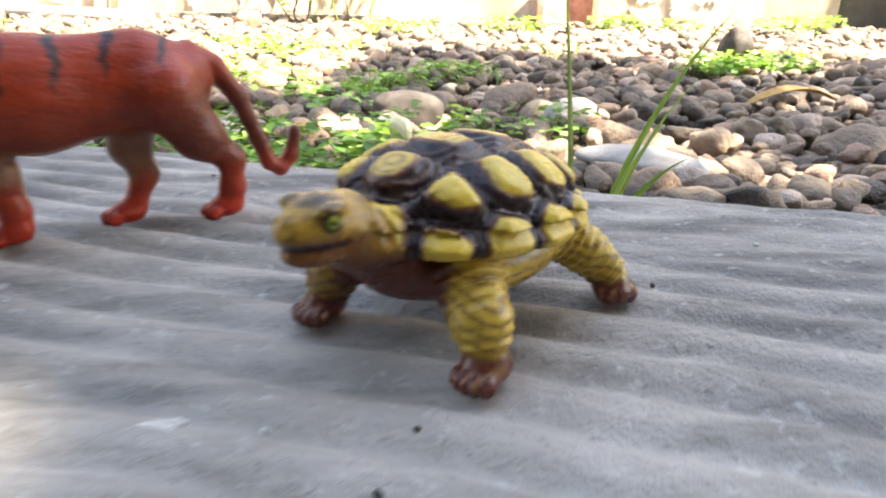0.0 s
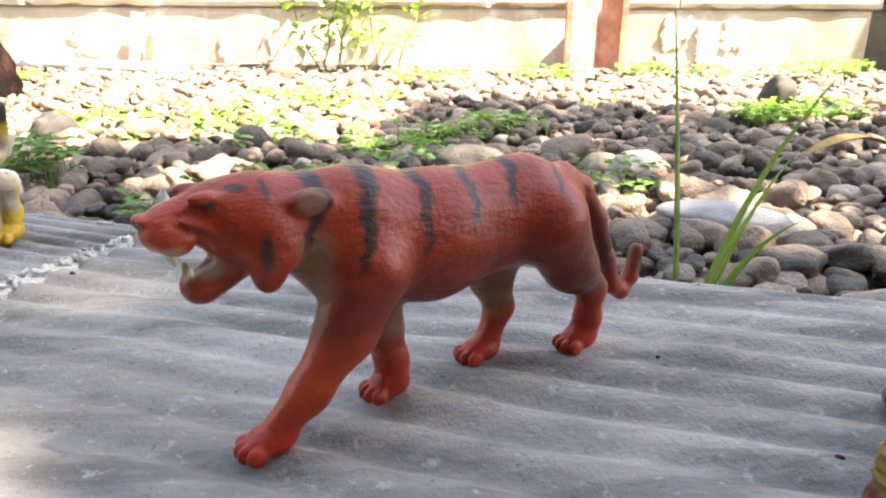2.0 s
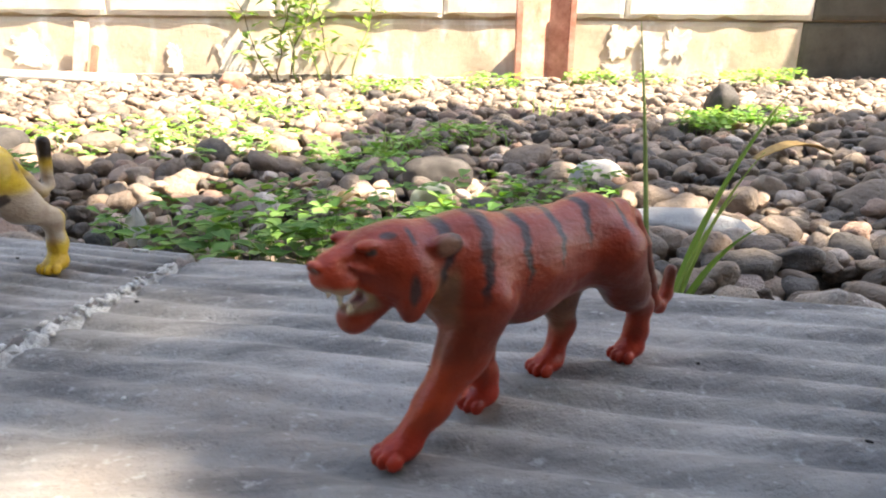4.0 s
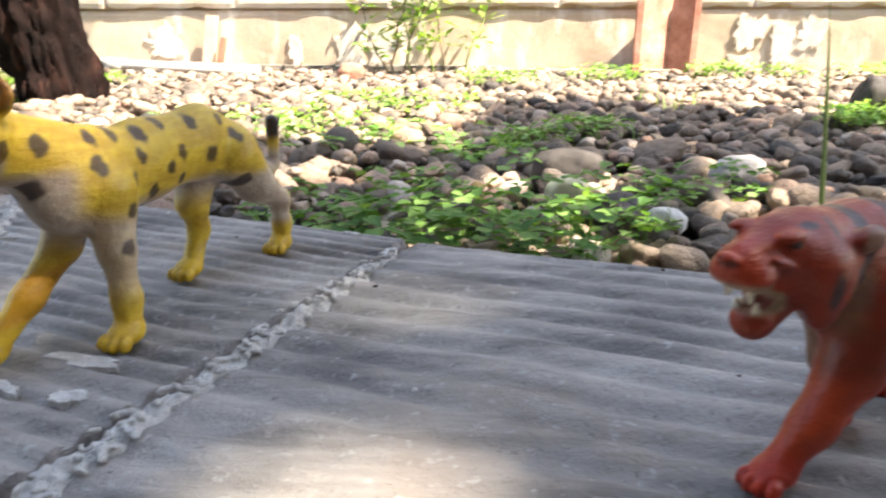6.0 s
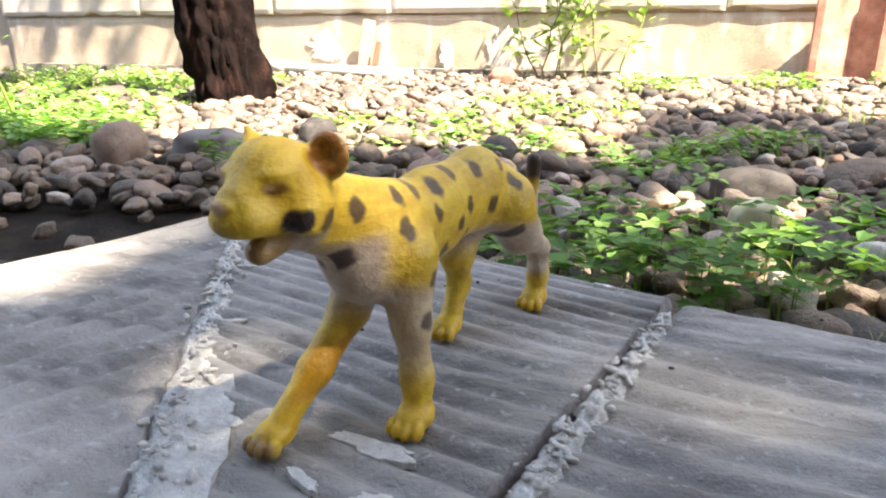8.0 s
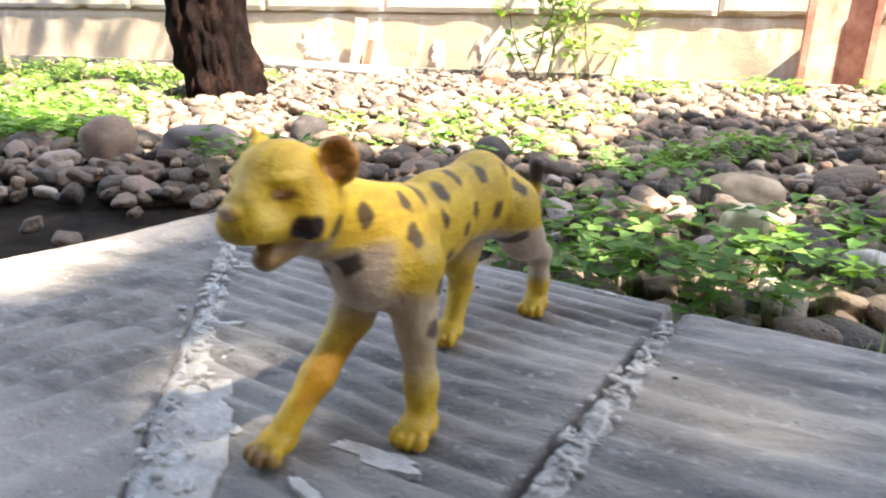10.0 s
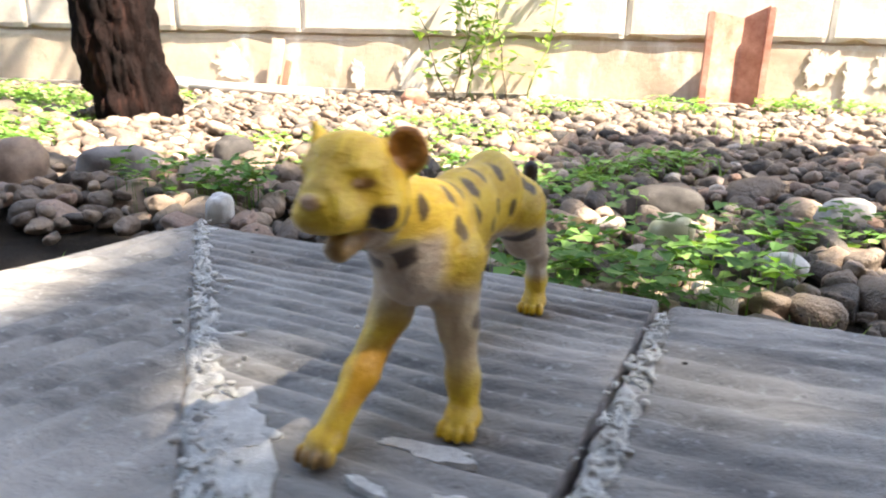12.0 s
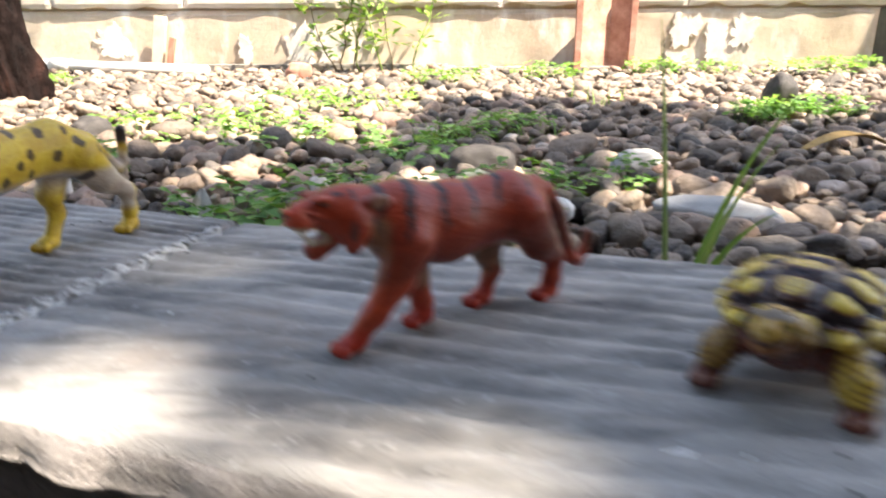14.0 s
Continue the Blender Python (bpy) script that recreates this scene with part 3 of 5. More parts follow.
def tiger():
    c = Clay((-60, -17, -1.5), (56, 17, 52), 0.5)
    c.rod((17, 0, 33.2), (2, 0, 31.2), 11.5, 11.7, 3, 0.78)
    c.rod((2, 0, 31.2), (-19, 0, 33), 11.5, 10.3, 3, 0.76)
    c.rod((-19, 0, 33), (-27, 0, 32.6), 10.2, 8.4, 3, 0.8)
    c.rod((18, 0, 36.4), (32, 0, 38.6), 8.6, 7.4, 4, 0.9)
    c.egg((36.2, 0, 39.2), (7.0, 6.6, 6.8), 3)
    c.rod((39.5, 0, 41.3), (46.6, 0, 40.4), 4.2, 2.9, 2.0, 1.15)
    c.egg((47.2, 0, 38.9), (3.0, 3.9, 2.5), 1.5)
    c.rod((36.4, 0, 34.2), (42.2, 0, 30.6), 3.5, 3.0, 1.2, 1.05)
    c.egg((43.4, 0, 30.4), (2.2, 2.6, 2.4), 1.2)
    for s in (1, -1):
        c.egg((33.2, 5.6 * s, 36), (4.0, 2.6, 5.0), 2)
        c.egg((34.2, 5.2 * s, 31.8), (2.4, 2.0, 3.0), 1.2)
        c.egg((27.2, 7.0 * s, 42.3), (3.5, 1.7, 2.0), 1.2)
        c.cut((28.4, 9.2 * s, 42.0), (1.8, 0.9, 1.1))
        c.egg((42.0, 3.9 * s, 44.2), (2.4, 1.4, 0.9), 0.8)
        c.egg((41.5, 4.3 * s, 42.9), (1.0, 0.7, 0.8), 0.2)
        c.egg((46, 3.0 * s, 38.4), (2.6, 1.6, 2.2), 0.8)
        for k in range(3):
            c.rod((41.5 - 1.2 * k, 4.6 * s, 39.8 - 0.6 * k), (45.5 - 1.2 * k, 4.2 * s, 41.4 - 0.7 * k), 0.5, 0.35, 0.5)
    c.cut((45.6, 0, 34.4), (5.6, 3.4, 2.0))
    for s in (1, -1):
        c.egg((46.4, 1.9 * s, 36.0), (0.7, 0.6, 1.8), 0.2)
        c.egg((44.4, 1.6 * s, 33.0), (0.6, 0.5, 1.3), 0.2)
    c.egg((50.0, 0, 41.2), (1.1, 1.9, 1.1), 0.5)
    for s in (1, -1):
        c.cut((50.8, 1.0 * s, 40.6), (0.7, 0.5, 0.5))
    c.limb([(17.5, 5.0, 29, 7.0), (21.8, 4.9, 19.5, 4.9), (28.6, 3.8, 10, 3.3), (33, 2.7, 5, 2.8)], 2.5).paw(35.0, 2.2, 3.8)
    c.limb([(11.5, -4.6, 26, 6.2), (10.2, -4.2, 14, 3.7), (8.6, -3.6, 7, 2.9), (8.8, -3.2, 4, 2.8)], 2.5).paw(9.8, -3.0, 3.6)
    c.limb([(-23, 4.4, 30.5, 8.4), (-29.5, 4.6, 20.5, 5.4), (-36.6, 4.2, 14, 2.9), (-36.4, 3.8, 7, 2.6), (-35.6, 3.5, 4, 2.8)], 2.5).paw(-34.4, 3.3, 3.6)
    c.limb([(-18, -4.4, 28, 7.8), (-16.4, -5.0, 18, 4.4), (-18.8, -5, 11, 2.8), (-16.0, -4.9, 5, 2.6)], 2.5).paw(-13.8, -4.8, 3.7)
    c.limb([(-30.5, 0, 38.4, 2.8), (-36, 0.2, 35.2, 2.4), (-41, 0.4, 28, 2.2), (-44.7, 0.6, 18, 2.0), (-47.2, 0.8, 11.2, 1.9), (-50.0, 0.9, 9.2, 1.8),
            (-53.0, 0.9, 12.0, 1.7), (-54.6, 0.9, 18.2, 1.6)], 1.2)

    def paint(x, y, z):
        out = np.tile(np.array((0.30, 0.030, 0.008)), (len(x), 1))
        side = np.abs(y)
        # Body colour gets darker towards the bottom, browner on the rump.
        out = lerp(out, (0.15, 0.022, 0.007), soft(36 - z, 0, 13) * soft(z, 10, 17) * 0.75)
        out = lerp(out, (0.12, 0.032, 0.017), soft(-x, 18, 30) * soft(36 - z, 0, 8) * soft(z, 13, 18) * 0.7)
        out = lerp(out, (0.22, 0.10, 0.055), soft(23.5 - z, 0, 4) * soft(z, 11, 15) * soft(6.0 - side, 0, 3) * (x < 15) * (x > -26))
        out = lerp(out, (0.20, 0.10, 0.055), soft(-y - 1.0, 0, 2) * soft(z, 8, 13) * soft(27 - z, 0, 3) * (x > -42) * (x < 16))
        out = lerp(out, (0.22, 0.10, 0.05), soft(x, 23.5, 26) * soft(31.5 - x, 0, 3) * soft(40 - z, 0, 5) * soft(z, 24, 28))
        out = lerp(out, (0.42, 0.046, 0.010), soft(x, 16, 22) * soft(22 - z, 0, 6) * soft(y, 0, 2) * 0.8)
        out = lerp(out, (0.40, 0.026, 0.008), soft(9 - z, 0, 5))
        out = lerp(out, (0.34, 0.24, 0.16), soft(x, 44.5, 46.5) * soft(38.4 - z, 0, 1.2) * soft(z, 34, 35))
        out = lerp(out, (0.34, 0.25, 0.16), soft(x, 37.5, 39.5) * soft(36.0 - z, 0, 1.2) * soft(z, 31.5, 33) * soft(3.8 - side, 0, 1))
        out = lerp(out, (0.20, 0.045, 0.03), soft(x, 39.5, 41) * soft(z, 32.4, 33.2) * soft(35 - z, 0, 1) * soft(2.4 - side, 0, 0.8))
        for cx, lean, half, low in ((25.4, 0.30, 1.9, 35), (17.1, 0.26, 2.2, 31.5), (6.5, 0.14, 1.7, 31.5), (-3.6, 0.14, 1.6, 33.5), (-13.9, 0.28, 1.6, 36), (-25.3, 0.35, 1.5, 37)):
            wob = 0.45 * np.sin(z * 0.8 + cx) + 0.25 * np.sin(z * 2.3 + cx)
            d = np.abs(x - cx - lean * (44.5 - z) + wob)
            wd = half * (0.3 + 0.7 * np.clip((z - low + 2) / (46 - low), 0, 1))
            out = lerp(out, (0.010, 0.007, 0.010), (1 - soft(d, wd * 0.45, wd * 1.2)) * soft(z, low - 3, low + 2) * 0.92)
        for px, pz, rx, rz in ((35.0, 35.6, 1.0, 3.0), (37.5, 45.0, 1.6, 0.5), (33.5, 44.4, 0.6, 1.4)):
            d = np.sqrt(((x - px) / rx) ** 2 + ((z - pz) / rz) ** 2)
            out = lerp(out, (0.035, 0.02, 0.022), (1 - soft(d, 0.7, 1.25)) * 0.9 * (side > 2.5))
        d = np.sqrt(((x - 41.5) / 1.1) ** 2 + ((z - 43.0) / 0.75) ** 2)
        out = lerp(out, (0.025, 0.015, 0.012), (1 - soft(d, 0.7, 1.1)) * (side > 2.8))
        d = np.sqrt(((x - 27.8) / 1.1) ** 2 + (z - 42.2) ** 2)
        out = lerp(out, (0.26, 0.13, 0.085), (1 - soft(d, 1.6, 2.6)) * (side > 6.2) * 0.95)
        for s in (1, -1):
            d = np.sqrt(((x - 50.6) / 1.0) ** 2 + ((y - 1.1 * s) / 1.0) ** 2 + ((z - 40.7) / 0.7) ** 2)
            out = lerp(out, (0.05, 0.015, 0.012), (1 - soft(d, 0.6, 1.3)) * 0.85)
        for s in (1, -1):
            d = np.sqrt((x - 46.4) ** 2 + (y - 1.9 * s) ** 2 + ((z - 35.6) / 1.8) ** 2)
            out = lerp(out, (0.70, 0.66, 0.52), 1 - soft(d, 0.8, 1.2))
            d = np.sqrt((x - 44.4) ** 2 + (y - 1.6 * s) ** 2 + ((z - 33.4) / 1.5) ** 2)
            out = lerp(out, (0.70, 0.66, 0.52), 1 - soft(d, 0.6, 1.0))
        return out

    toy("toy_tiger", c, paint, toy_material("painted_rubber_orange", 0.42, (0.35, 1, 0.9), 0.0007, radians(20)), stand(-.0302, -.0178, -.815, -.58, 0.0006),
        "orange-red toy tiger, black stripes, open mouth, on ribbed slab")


def cheetah():
    c = Clay((-72, -19, -1.5), (68, 19, 72), 0.55)
    c.rod((25, 0, 38.8), (0, 0, 41.2), 11.6, 10.4, 4, 0.78)
    c.rod((0, 0, 41.2), (-24, 0, 42.8), 10.4, 10.4, 4, 0.72)
    c.rod((-24, 0, 42.6), (-40, 0, 39), 10.6, 8.4, 4, 0.78)
    c.rod((20, 0, 42.5), (43, -1, 51.5), 10.0, 7.8, 5, 0.86)
    c.egg((47.4, -1.6, 56.6), (9.0, 8.4, 7.6), 3)
    c.egg((50.2, -1.6, 60.2), (5.6, 7.2, 5.0), 2.5)
    c.rod((52.5, -1.8, 56.8), (58.0, -1.8, 55.4), 4.6, 3.4, 2.5, 1.15)
    c.egg((58.4, -1.8, 52.6), (4.0, 5.3, 3.4), 1.6)
    c.egg((53.6, -1.8, 52.2), (5.0, 6.2, 3.6), 1.8)
    c.rod((49, -1.4, 48.4), (54.8, -1.2, 46.4), 3.6, 2.5, 1.2, 1.0)
    c.cut((58.6, -1.6, 48.9), (3.6, 3.4, 0.7))
    c.egg((61.8, -1.8, 55.6), (1.3, 2.1, 1.2), 0.6)
    for s in (1, -1):
        c.egg((53.4, 4.6 * s - 1.8, 59.9), (2.8, 2.2, 1.1), 0.9)
        c.egg((55.0, 4.5 * s - 1.8, 58.0), (1.1, 1.2, 0.9), 0.2)
        c.egg((48.5, 7.2 * s - 1.6, 52.4), (4.6, 2.6, 4.2), 2)
        c.cut((56.4, 5.6 * s - 1.8, 56.3), (1.6, 1.0, 0.7))
    c.egg((44.6, 6.6, 61.8), (2.0, 4.2, 4.3), 1.2)
    c.cut((47.2, 7.2, 62.2), (2.0, 2.9, 3.1))
    c.egg((45.4, -9.6, 61.6), (2.8, 1.7, 3.6), 1.2)
    c.rod((45.4, -10.0, 62.5), (45.8, -10.6, 66.0), 1.5, 0.5, 0.6)
    c.limb([(20, 5.4, 36.5, 7.8), (22.0, 8.2, 23, 4.0), (23.0, 10.0, 11, 3.2), (24.4, 10.8, 5, 3.2)], 3).paw(26.0, 11.0, 4.4)
    c.limb([(21, -4.6, 35, 6.8), (23.5, -6.8, 24, 4.2), (34.0, -8.9, 13.2, 3.3), (42.4, -10.6, 5.5, 3.0)], 3).paw(45.2, -11.2, 4.3)
    c.limb([(-34, 4.6, 37.5, 9.0), (-43.5, 5.6, 26.5, 6.0), (-55.6, 6.6, 18.8, 3.3), (-56.0, 6.8, 10, 2.9), (-54.6, 6.8, 5, 3.2)], 3).paw(-53.4, 6.8, 4.3)
    c.limb([(-30, -4.6, 37, 8.2), (-26, -6.2, 23, 4.6), (-28.5, -6.8, 14, 3.0), (-24.2, -6.8, 6, 3.1)], 3).paw(-21.2, -6.8, 4.4)
    c.limb([(-46, 0, 41, 2.8), (-54, 0.4, 33, 2.2), (-60.0, 0.8, 27.4, 1.9), (-63.4, 1.0, 29.6, 1.9), (-63.4, 1.6, 44.5, 2.4)], 1.5)

    spots = [(36.7, 50.6, 2.3), (24.3, 44.3, 2.2), (14.3, 39.4, 1.9), (4.7, 34.0, 1.8), (-1.4, 39.4, 1.8), (8.8, 44.0, 1.7), (-7.2, 42.6, 2.0), (-19.5, 40.2, 2.3),
             (-31.6, 30.0, 2.2), (-7.5, 35.0, 1.6), (19.2, 32.6, 2.0), (15.2, 50.4, 1.9), (6.0, 49.2, 2.1), (-2.5, 51.2, 1.8), (-14.8, 49.8, 2.1), (-29.9, 44.6, 2.0),
             (23.0, 50.4, 1.8), (38.6, 40.4, 2.6), (22.4, 24.1, 2.0), (-26, 49.6, 1.8), (-38, 40.5, 1.9), (46.5, 50.6, 2.3)]

    def paint(x, y, z):
        out = np.tile(np.array((0.57, 0.385, 0.034)), (len(x), 1))
        side = np.abs(y)
        pale = (0.43, 0.35, 0.27)
        out = lerp(out, (0.50, 0.30, 0.018), soft(np.sin(x * 1.7 + z * 0.9 + 2 * np.sin(z * 0.6)), 0.1, 1.0) * 0.35)
        out = lerp(out, pale, soft(34.5 + 0.03 * np.abs(x) - z - side * 0.25, -2, 3.5) * soft(z, 21, 31) * (x < 46))
        out = lerp(out, pale, soft(x, 26, 33) * soft(46.5 - z, 0, 4) * soft(z, 22, 30) * soft(10.5 - side, 0, 3) * (x < 50))
        out = lerp(out, pale, soft(x, 43, 46) * soft(49.8 - z, 0, 2.0) * (x < 52) * (z > 40))
        out = lerp(out, pale, soft(x + 58, 0, 3) * soft(-28 - x, 0, 6) * soft(33 - z, 0, 4) * soft(z, 9, 13))
        out = lerp(out, pale, (y > 2) * soft(x, 14, 17) * soft(z, 9, 18) * soft(29 - z, 0, 4) * 0.75)
        out = lerp(out, pale, (y < -1) * soft(x, 12, 16) * soft(28 - x, 0, 5) * soft(z, 21, 25) * soft(32 - z, 0, 4) * 0.8)
        out = lerp(out, (0.44, 0.20, 0.012), (y < -3) * soft(x, 20, 26) * soft(z, 7, 10) * soft(22 - z, 0, 4) * soft(y + 9.4, -0.6, 1.2) * 0.75)
        out = lerp(out, (0.60, 0.38, 0.022), soft(9 - z, 0, 4))
        for sx, sz, r in spots:
            for s in (1, -1):
                ox = sx if s > 0 else sx - 2.5
                d = np.sqrt((x - ox) ** 2 * 0.95 + (z - sz) ** 2 * 0.8) + 0.22 * np.sin(x * 1.1 + z * 1.6 + sx) + 0.12 * np.sin(z * 3.1)
                out = lerp(out, (0.030, 0.013, 0.009), (1 - soft(d, r * 0.72, r * 1.2)) * (y * s > 1.2) * 0.9)
        for s in (1, -1):
            d = np.sqrt(((x - 52.6) / 2.3) ** 2 + ((z - 51.8) / 2.4) ** 2) + 0.1 * np.sin(x * 2 + z)
            out = lerp(out, (0.018, 0.009, 0.008), (1 - soft(d, 0.8, 1.15)) * ((y + 1.8) * s > 4.0))
            d = np.sqrt(((x - 54.6) / 2.9) ** 2 + ((y + 1.8 - 5.2 * s) / 2.6) ** 2 + ((z - 57.7) / 1.3) ** 2)
            out = lerp(out, (0.17, 0.065, 0.010), (1 - soft(d, 0.55, 1.15)) * 0.92)
            d = np.sqrt(((x - 55.9) / 0.9) ** 2 + ((y + 1.8 - 5.0 * s) / 1.0) ** 2 + ((z - 57.8) / 0.6) ** 2)
            out = lerp(out, (0.45, 0.28, 0.16), 1 - soft(d, 0.6, 1.1))
        ear = np.sqrt(((x - 45.0) / 3.0) ** 2 + ((y - 6.9) / 4.6) ** 2 + ((z - 62.4) / 4.6) ** 2)
        back = (1 - soft(ear, 0.82, 1.05)) * soft(y, 3.2, 4.4)
        out = lerp(out, (0.22, 0.095, 0.018), back * (x > 44.4))
        out = lerp(out, (0.40, 0.18, 0.015), back * (x <= 44.4) * 0.9)
        out = lerp(out, (0.25, 0.15, 0.07), soft(x, 48, 51) * soft(49.4 - z, 0, 1.0) * 0.9)
        d = np.sqrt((x - 62.4) ** 2 + ((y + 1.8) / 1.3) ** 2 + (z - 55.4) ** 2)
        out = lerp(out, (0.62, 0.42, 0.32), (1 - soft(d, 0.8, 1.7)) * 0.85)
        out = lerp(out, (0.03, 0.018, 0.014), soft(z, 36.5, 40.5) * (x < -58))
        out = lerp(out, (0.05, 0.03, 0.02), soft(0.9 - z, 0, 0.8))
        return out

    toy("toy_cheetah", c, paint, toy_material("painted_rubber_yellow", 0.42, (0.28, 1.1, 0.9), 0.0009, radians(12)), stand(-.198, .036, -.23, -.973, 0.0004),
        "yellow spotted toy cheetah with open mouth on the corner slab")


def tortoise():
    c = Clay((-30, -27, -1.5), (42, 27, 38), 0.45)
    c.egg((0, 0, 13.4), (20.5, 15.4, 7.4), 0)
    seeds = []
    for u in (-15.5, -5.5, 5.0, 15.0):
        seeds.append((u, 0.0, 17.6 + 0.07 * u + 12.6 * math.sqrt(max(0, 1 - (u / 23) ** 2))))
    for u in (-14.0, -4.2, 5.8, 14.8):
        q = math.sqrt(1 - (u / 25) ** 2)
        for s in (1, -1):
            seeds.append((u, s * 17.2 * q * math.cos(radians(42)), 17.2 + 0.07 * u + 12.6 * q * math.sin(radians(44))))
    for k in range(14):
        w = 2 * math.pi * (k + 0.5) / 14
        seeds.append((23.0 * math.cos(w), 18.0 * math.sin(w), 18.6 + 1.6 * math.cos(w)))
    f1 = np.full(c.D.shape, 99.0, np.float32)
    f2 = f1.copy()
    for u, v, z in seeds:
        d = np.sqrt((c.X - u) ** 2 + (c.Y - v) ** 2 + ((c.Z - z) * 1.05) ** 2)
        f2 = np.minimum(f2, np.maximum(f1, d))
        f1 = np.minimum(f1, d)
    level = c.Z - 0.07 * c.X
    f = np.sqrt((c.X / 21.4) ** 2 + (c.Y / 16.6) ** 2 + ((level - 17.0) / 11.8) ** 2)
    shell = (f - 1) * 12.6
    knob = np.clip((f2 - f1) / 5.5, 0, 1)
    shell = shell - np.where(level < 20.2, 1.0, 2.4) * knob ** 0.75 + 0.22 * np.sin(f1 * 5.0) * (knob < 0.8)
    rim = np.sqrt((c.X / 22.8) ** 2 + (c.Y / 18.0) ** 2) - 1
    shell = shell - 1.1 * np.clip(1 - np.abs(level - 18.0) / 2.4, 0, 1) * (rim < 0.15)
    shell = np.maximum(shell, 16.4 - level)
    c.blend(shell.astype(np.float32), 0.6)
    c.rod((14, 0, 15.5), (24.5, 0, 20.6), 6.2, 4.8, 2.0)
    for k in range(4):
        c.egg((18.2 + 2.0 * k, 0, 17.6 + 1.0 * k), (0.8, 6.1 - 0.35 * k, 5.6 - 0.3 * k), 0.7)
    c.egg((28.6, 0, 23.4), (5.6, 4.6, 3.9), 2)
    c.rod((30, 0, 24.0), (34.0, 0, 23.8), 3.4, 2.3, 1.6, 1.1)
    c.egg((30.5, 0, 20.4), (5.0, 3.7, 1.9), 0.8)
    for s in (1, -1):
        c.egg((30.6, 3.5 * s, 26.3), (2.2, 1.2, 0.9), 0.5)
        c.egg((31.0, 3.9 * s, 25.0), (1.1, 0.8, 1.0), 0.3)
        c.cut((36.0, 0.9 * s, 24.6), (0.5, 0.4, 0.4))
        c.limb([(11.5, 10.0 * s, 14.0, 4.7), (14.2, 14.4 * s, 9.0, 3.9), (15.0, 16.0 * s, 4.5, 3.3)], 2, 1.0, 0.45).paw(15.2, 16.4 * s, 3.6, 5)
        c.limb([(-12.0, 10.0 * s, 14.0, 4.5), (-17.0, 14.6 * s, 9.5, 3.7), (-20, 18 * s, 5, 3.1)], 2, 1.0, 0.45).paw(-20.3, 18.6 * s, 3.6, 4, -0.6)
    c.rod((-21, 0, 12), (-26, 0, 9), 2.4, 1.0, 1.5)
    S = np.array(seeds)

    def paint(x, y, z):
        P = np.stack([x, y, z], 1)
        d = np.sqrt(((P[:, None, :] - S[None]) ** 2).sum(2))
        near = d.argmin(1)
        d.sort(1)
        lev = z - 0.07 * x
        fr = np.sqrt((x / 21.4) ** 2 + (y / 16.6) ** 2 + ((lev - 17.0) / 11.8) ** 2)
        onsh = soft(lev, 16.3, 16.8) * (fr > 0.86) * (fr < 1.28) * (x < 23.0 - 0.02 * y * y)
        leg = 1 - onsh
        side = np.abs(y)
        out = np.tile(np.array((0.085, 0.018, 0.010)), (len(x), 1))
        band = np.sin((z + 0.35 * side + 0.3 * np.sin(x * 1.3)) * 3.4)
        fleck = np.sin(x * 2.3 + 1.1 * z) * np.sin(y * 2.1 - z * 1.7)
        onleg = leg * soft(side, 9.5, 12) * soft(z, 4.2, 6.4)
        out = lerp(out, (0.46, 0.31, 0.045), onleg * soft(side + 0.25 * x * np.sign(x), 12.0, 16.5) * np.where((y < 0) & (x > 0), 0.35, 1.0) * (0.72 + 0.28 * soft(band, -0.5, 0.4)))
        out = lerp(out, (0.060, 0.014, 0.008), onleg * (1 - soft(band, -1.0, -0.7)) * 0.6)
        out = lerp(out, (0.095, 0.022, 0.016), leg * soft(5.4 - z, 0, 2) * soft(side, 11, 13))
        out = lerp(out, (0.30, 0.15, 0.06), leg * soft(4.6 - z, 0, 1.2) * soft(z, 1.0, 2.5) * soft(side, 12, 14) * soft(np.sin(y * 3.6 + x * 1.2), 0.2, 0.9) * 0.6)
        head = soft(x, 17.5, 20.0) * leg
        out = lerp(out, (0.34, 0.20, 0.03), head * soft(z + 0.14 * (x - 20), 17.6, 21.5))
        out = lerp(out, (0.17, 0.075, 0.018), head * soft(fleck, 0.0, 0.7) * soft(z, 19, 22) * 0.6)
        out = lerp(out, (0.12, 0.034, 0.014), head * soft(x, 23, 27) * soft(24.0 - z, 0, 2.4) * 0.85)
        out = lerp(out, (0.030, 0.009, 0.007), head * (1 - soft(np.abs(z - 21.9), 0.35, 0.8)) * (x > 28.5))
        out = lerp(out, (0.05, 0.038, 0.030), head * soft(z, 26.2, 27.0) * (x > 26.5) * (x < 33) * 0.85)
        dark, yellow = (0.022, 0.011, 0.013), (0.56, 0.40, 0.055)
        gap = d[:, 1] - d[:, 0]
        top_row, rim_row = near < 4, near >= 12
        out = lerp(out, dark, onsh)
        edge = np.where(rim_row, 2.5, np.where(top_row, 5.0, 3.5))
        out = lerp(out, (0.20, 0.075, 0.030), onsh * soft(gap, edge - 0.9, edge) * 0.7)
        out = lerp(out, yellow, onsh * soft(gap, edge, edge + 0.7) * np.where(top_row, 0.75, 1.0))
        out = lerp(out, (0.12, 0.05, 0.03), onsh * top_row * soft(np.sin(d[:, 0] * 4.5), 0.3, 0.9) * 0.7)
        for s in (1, -1):
            e = np.sqrt((x - 31.3) ** 2 + (y - 4.7 * s) ** 2 + (z - 25.0) ** 2)
            out = lerp(out, (0.018, 0.016, 0.010), 1 - soft(e, 1.3, 1.8))
            out = lerp(out, (0.36, 0.40, 0.05), 1 - soft(e, 0.7, 0.95))
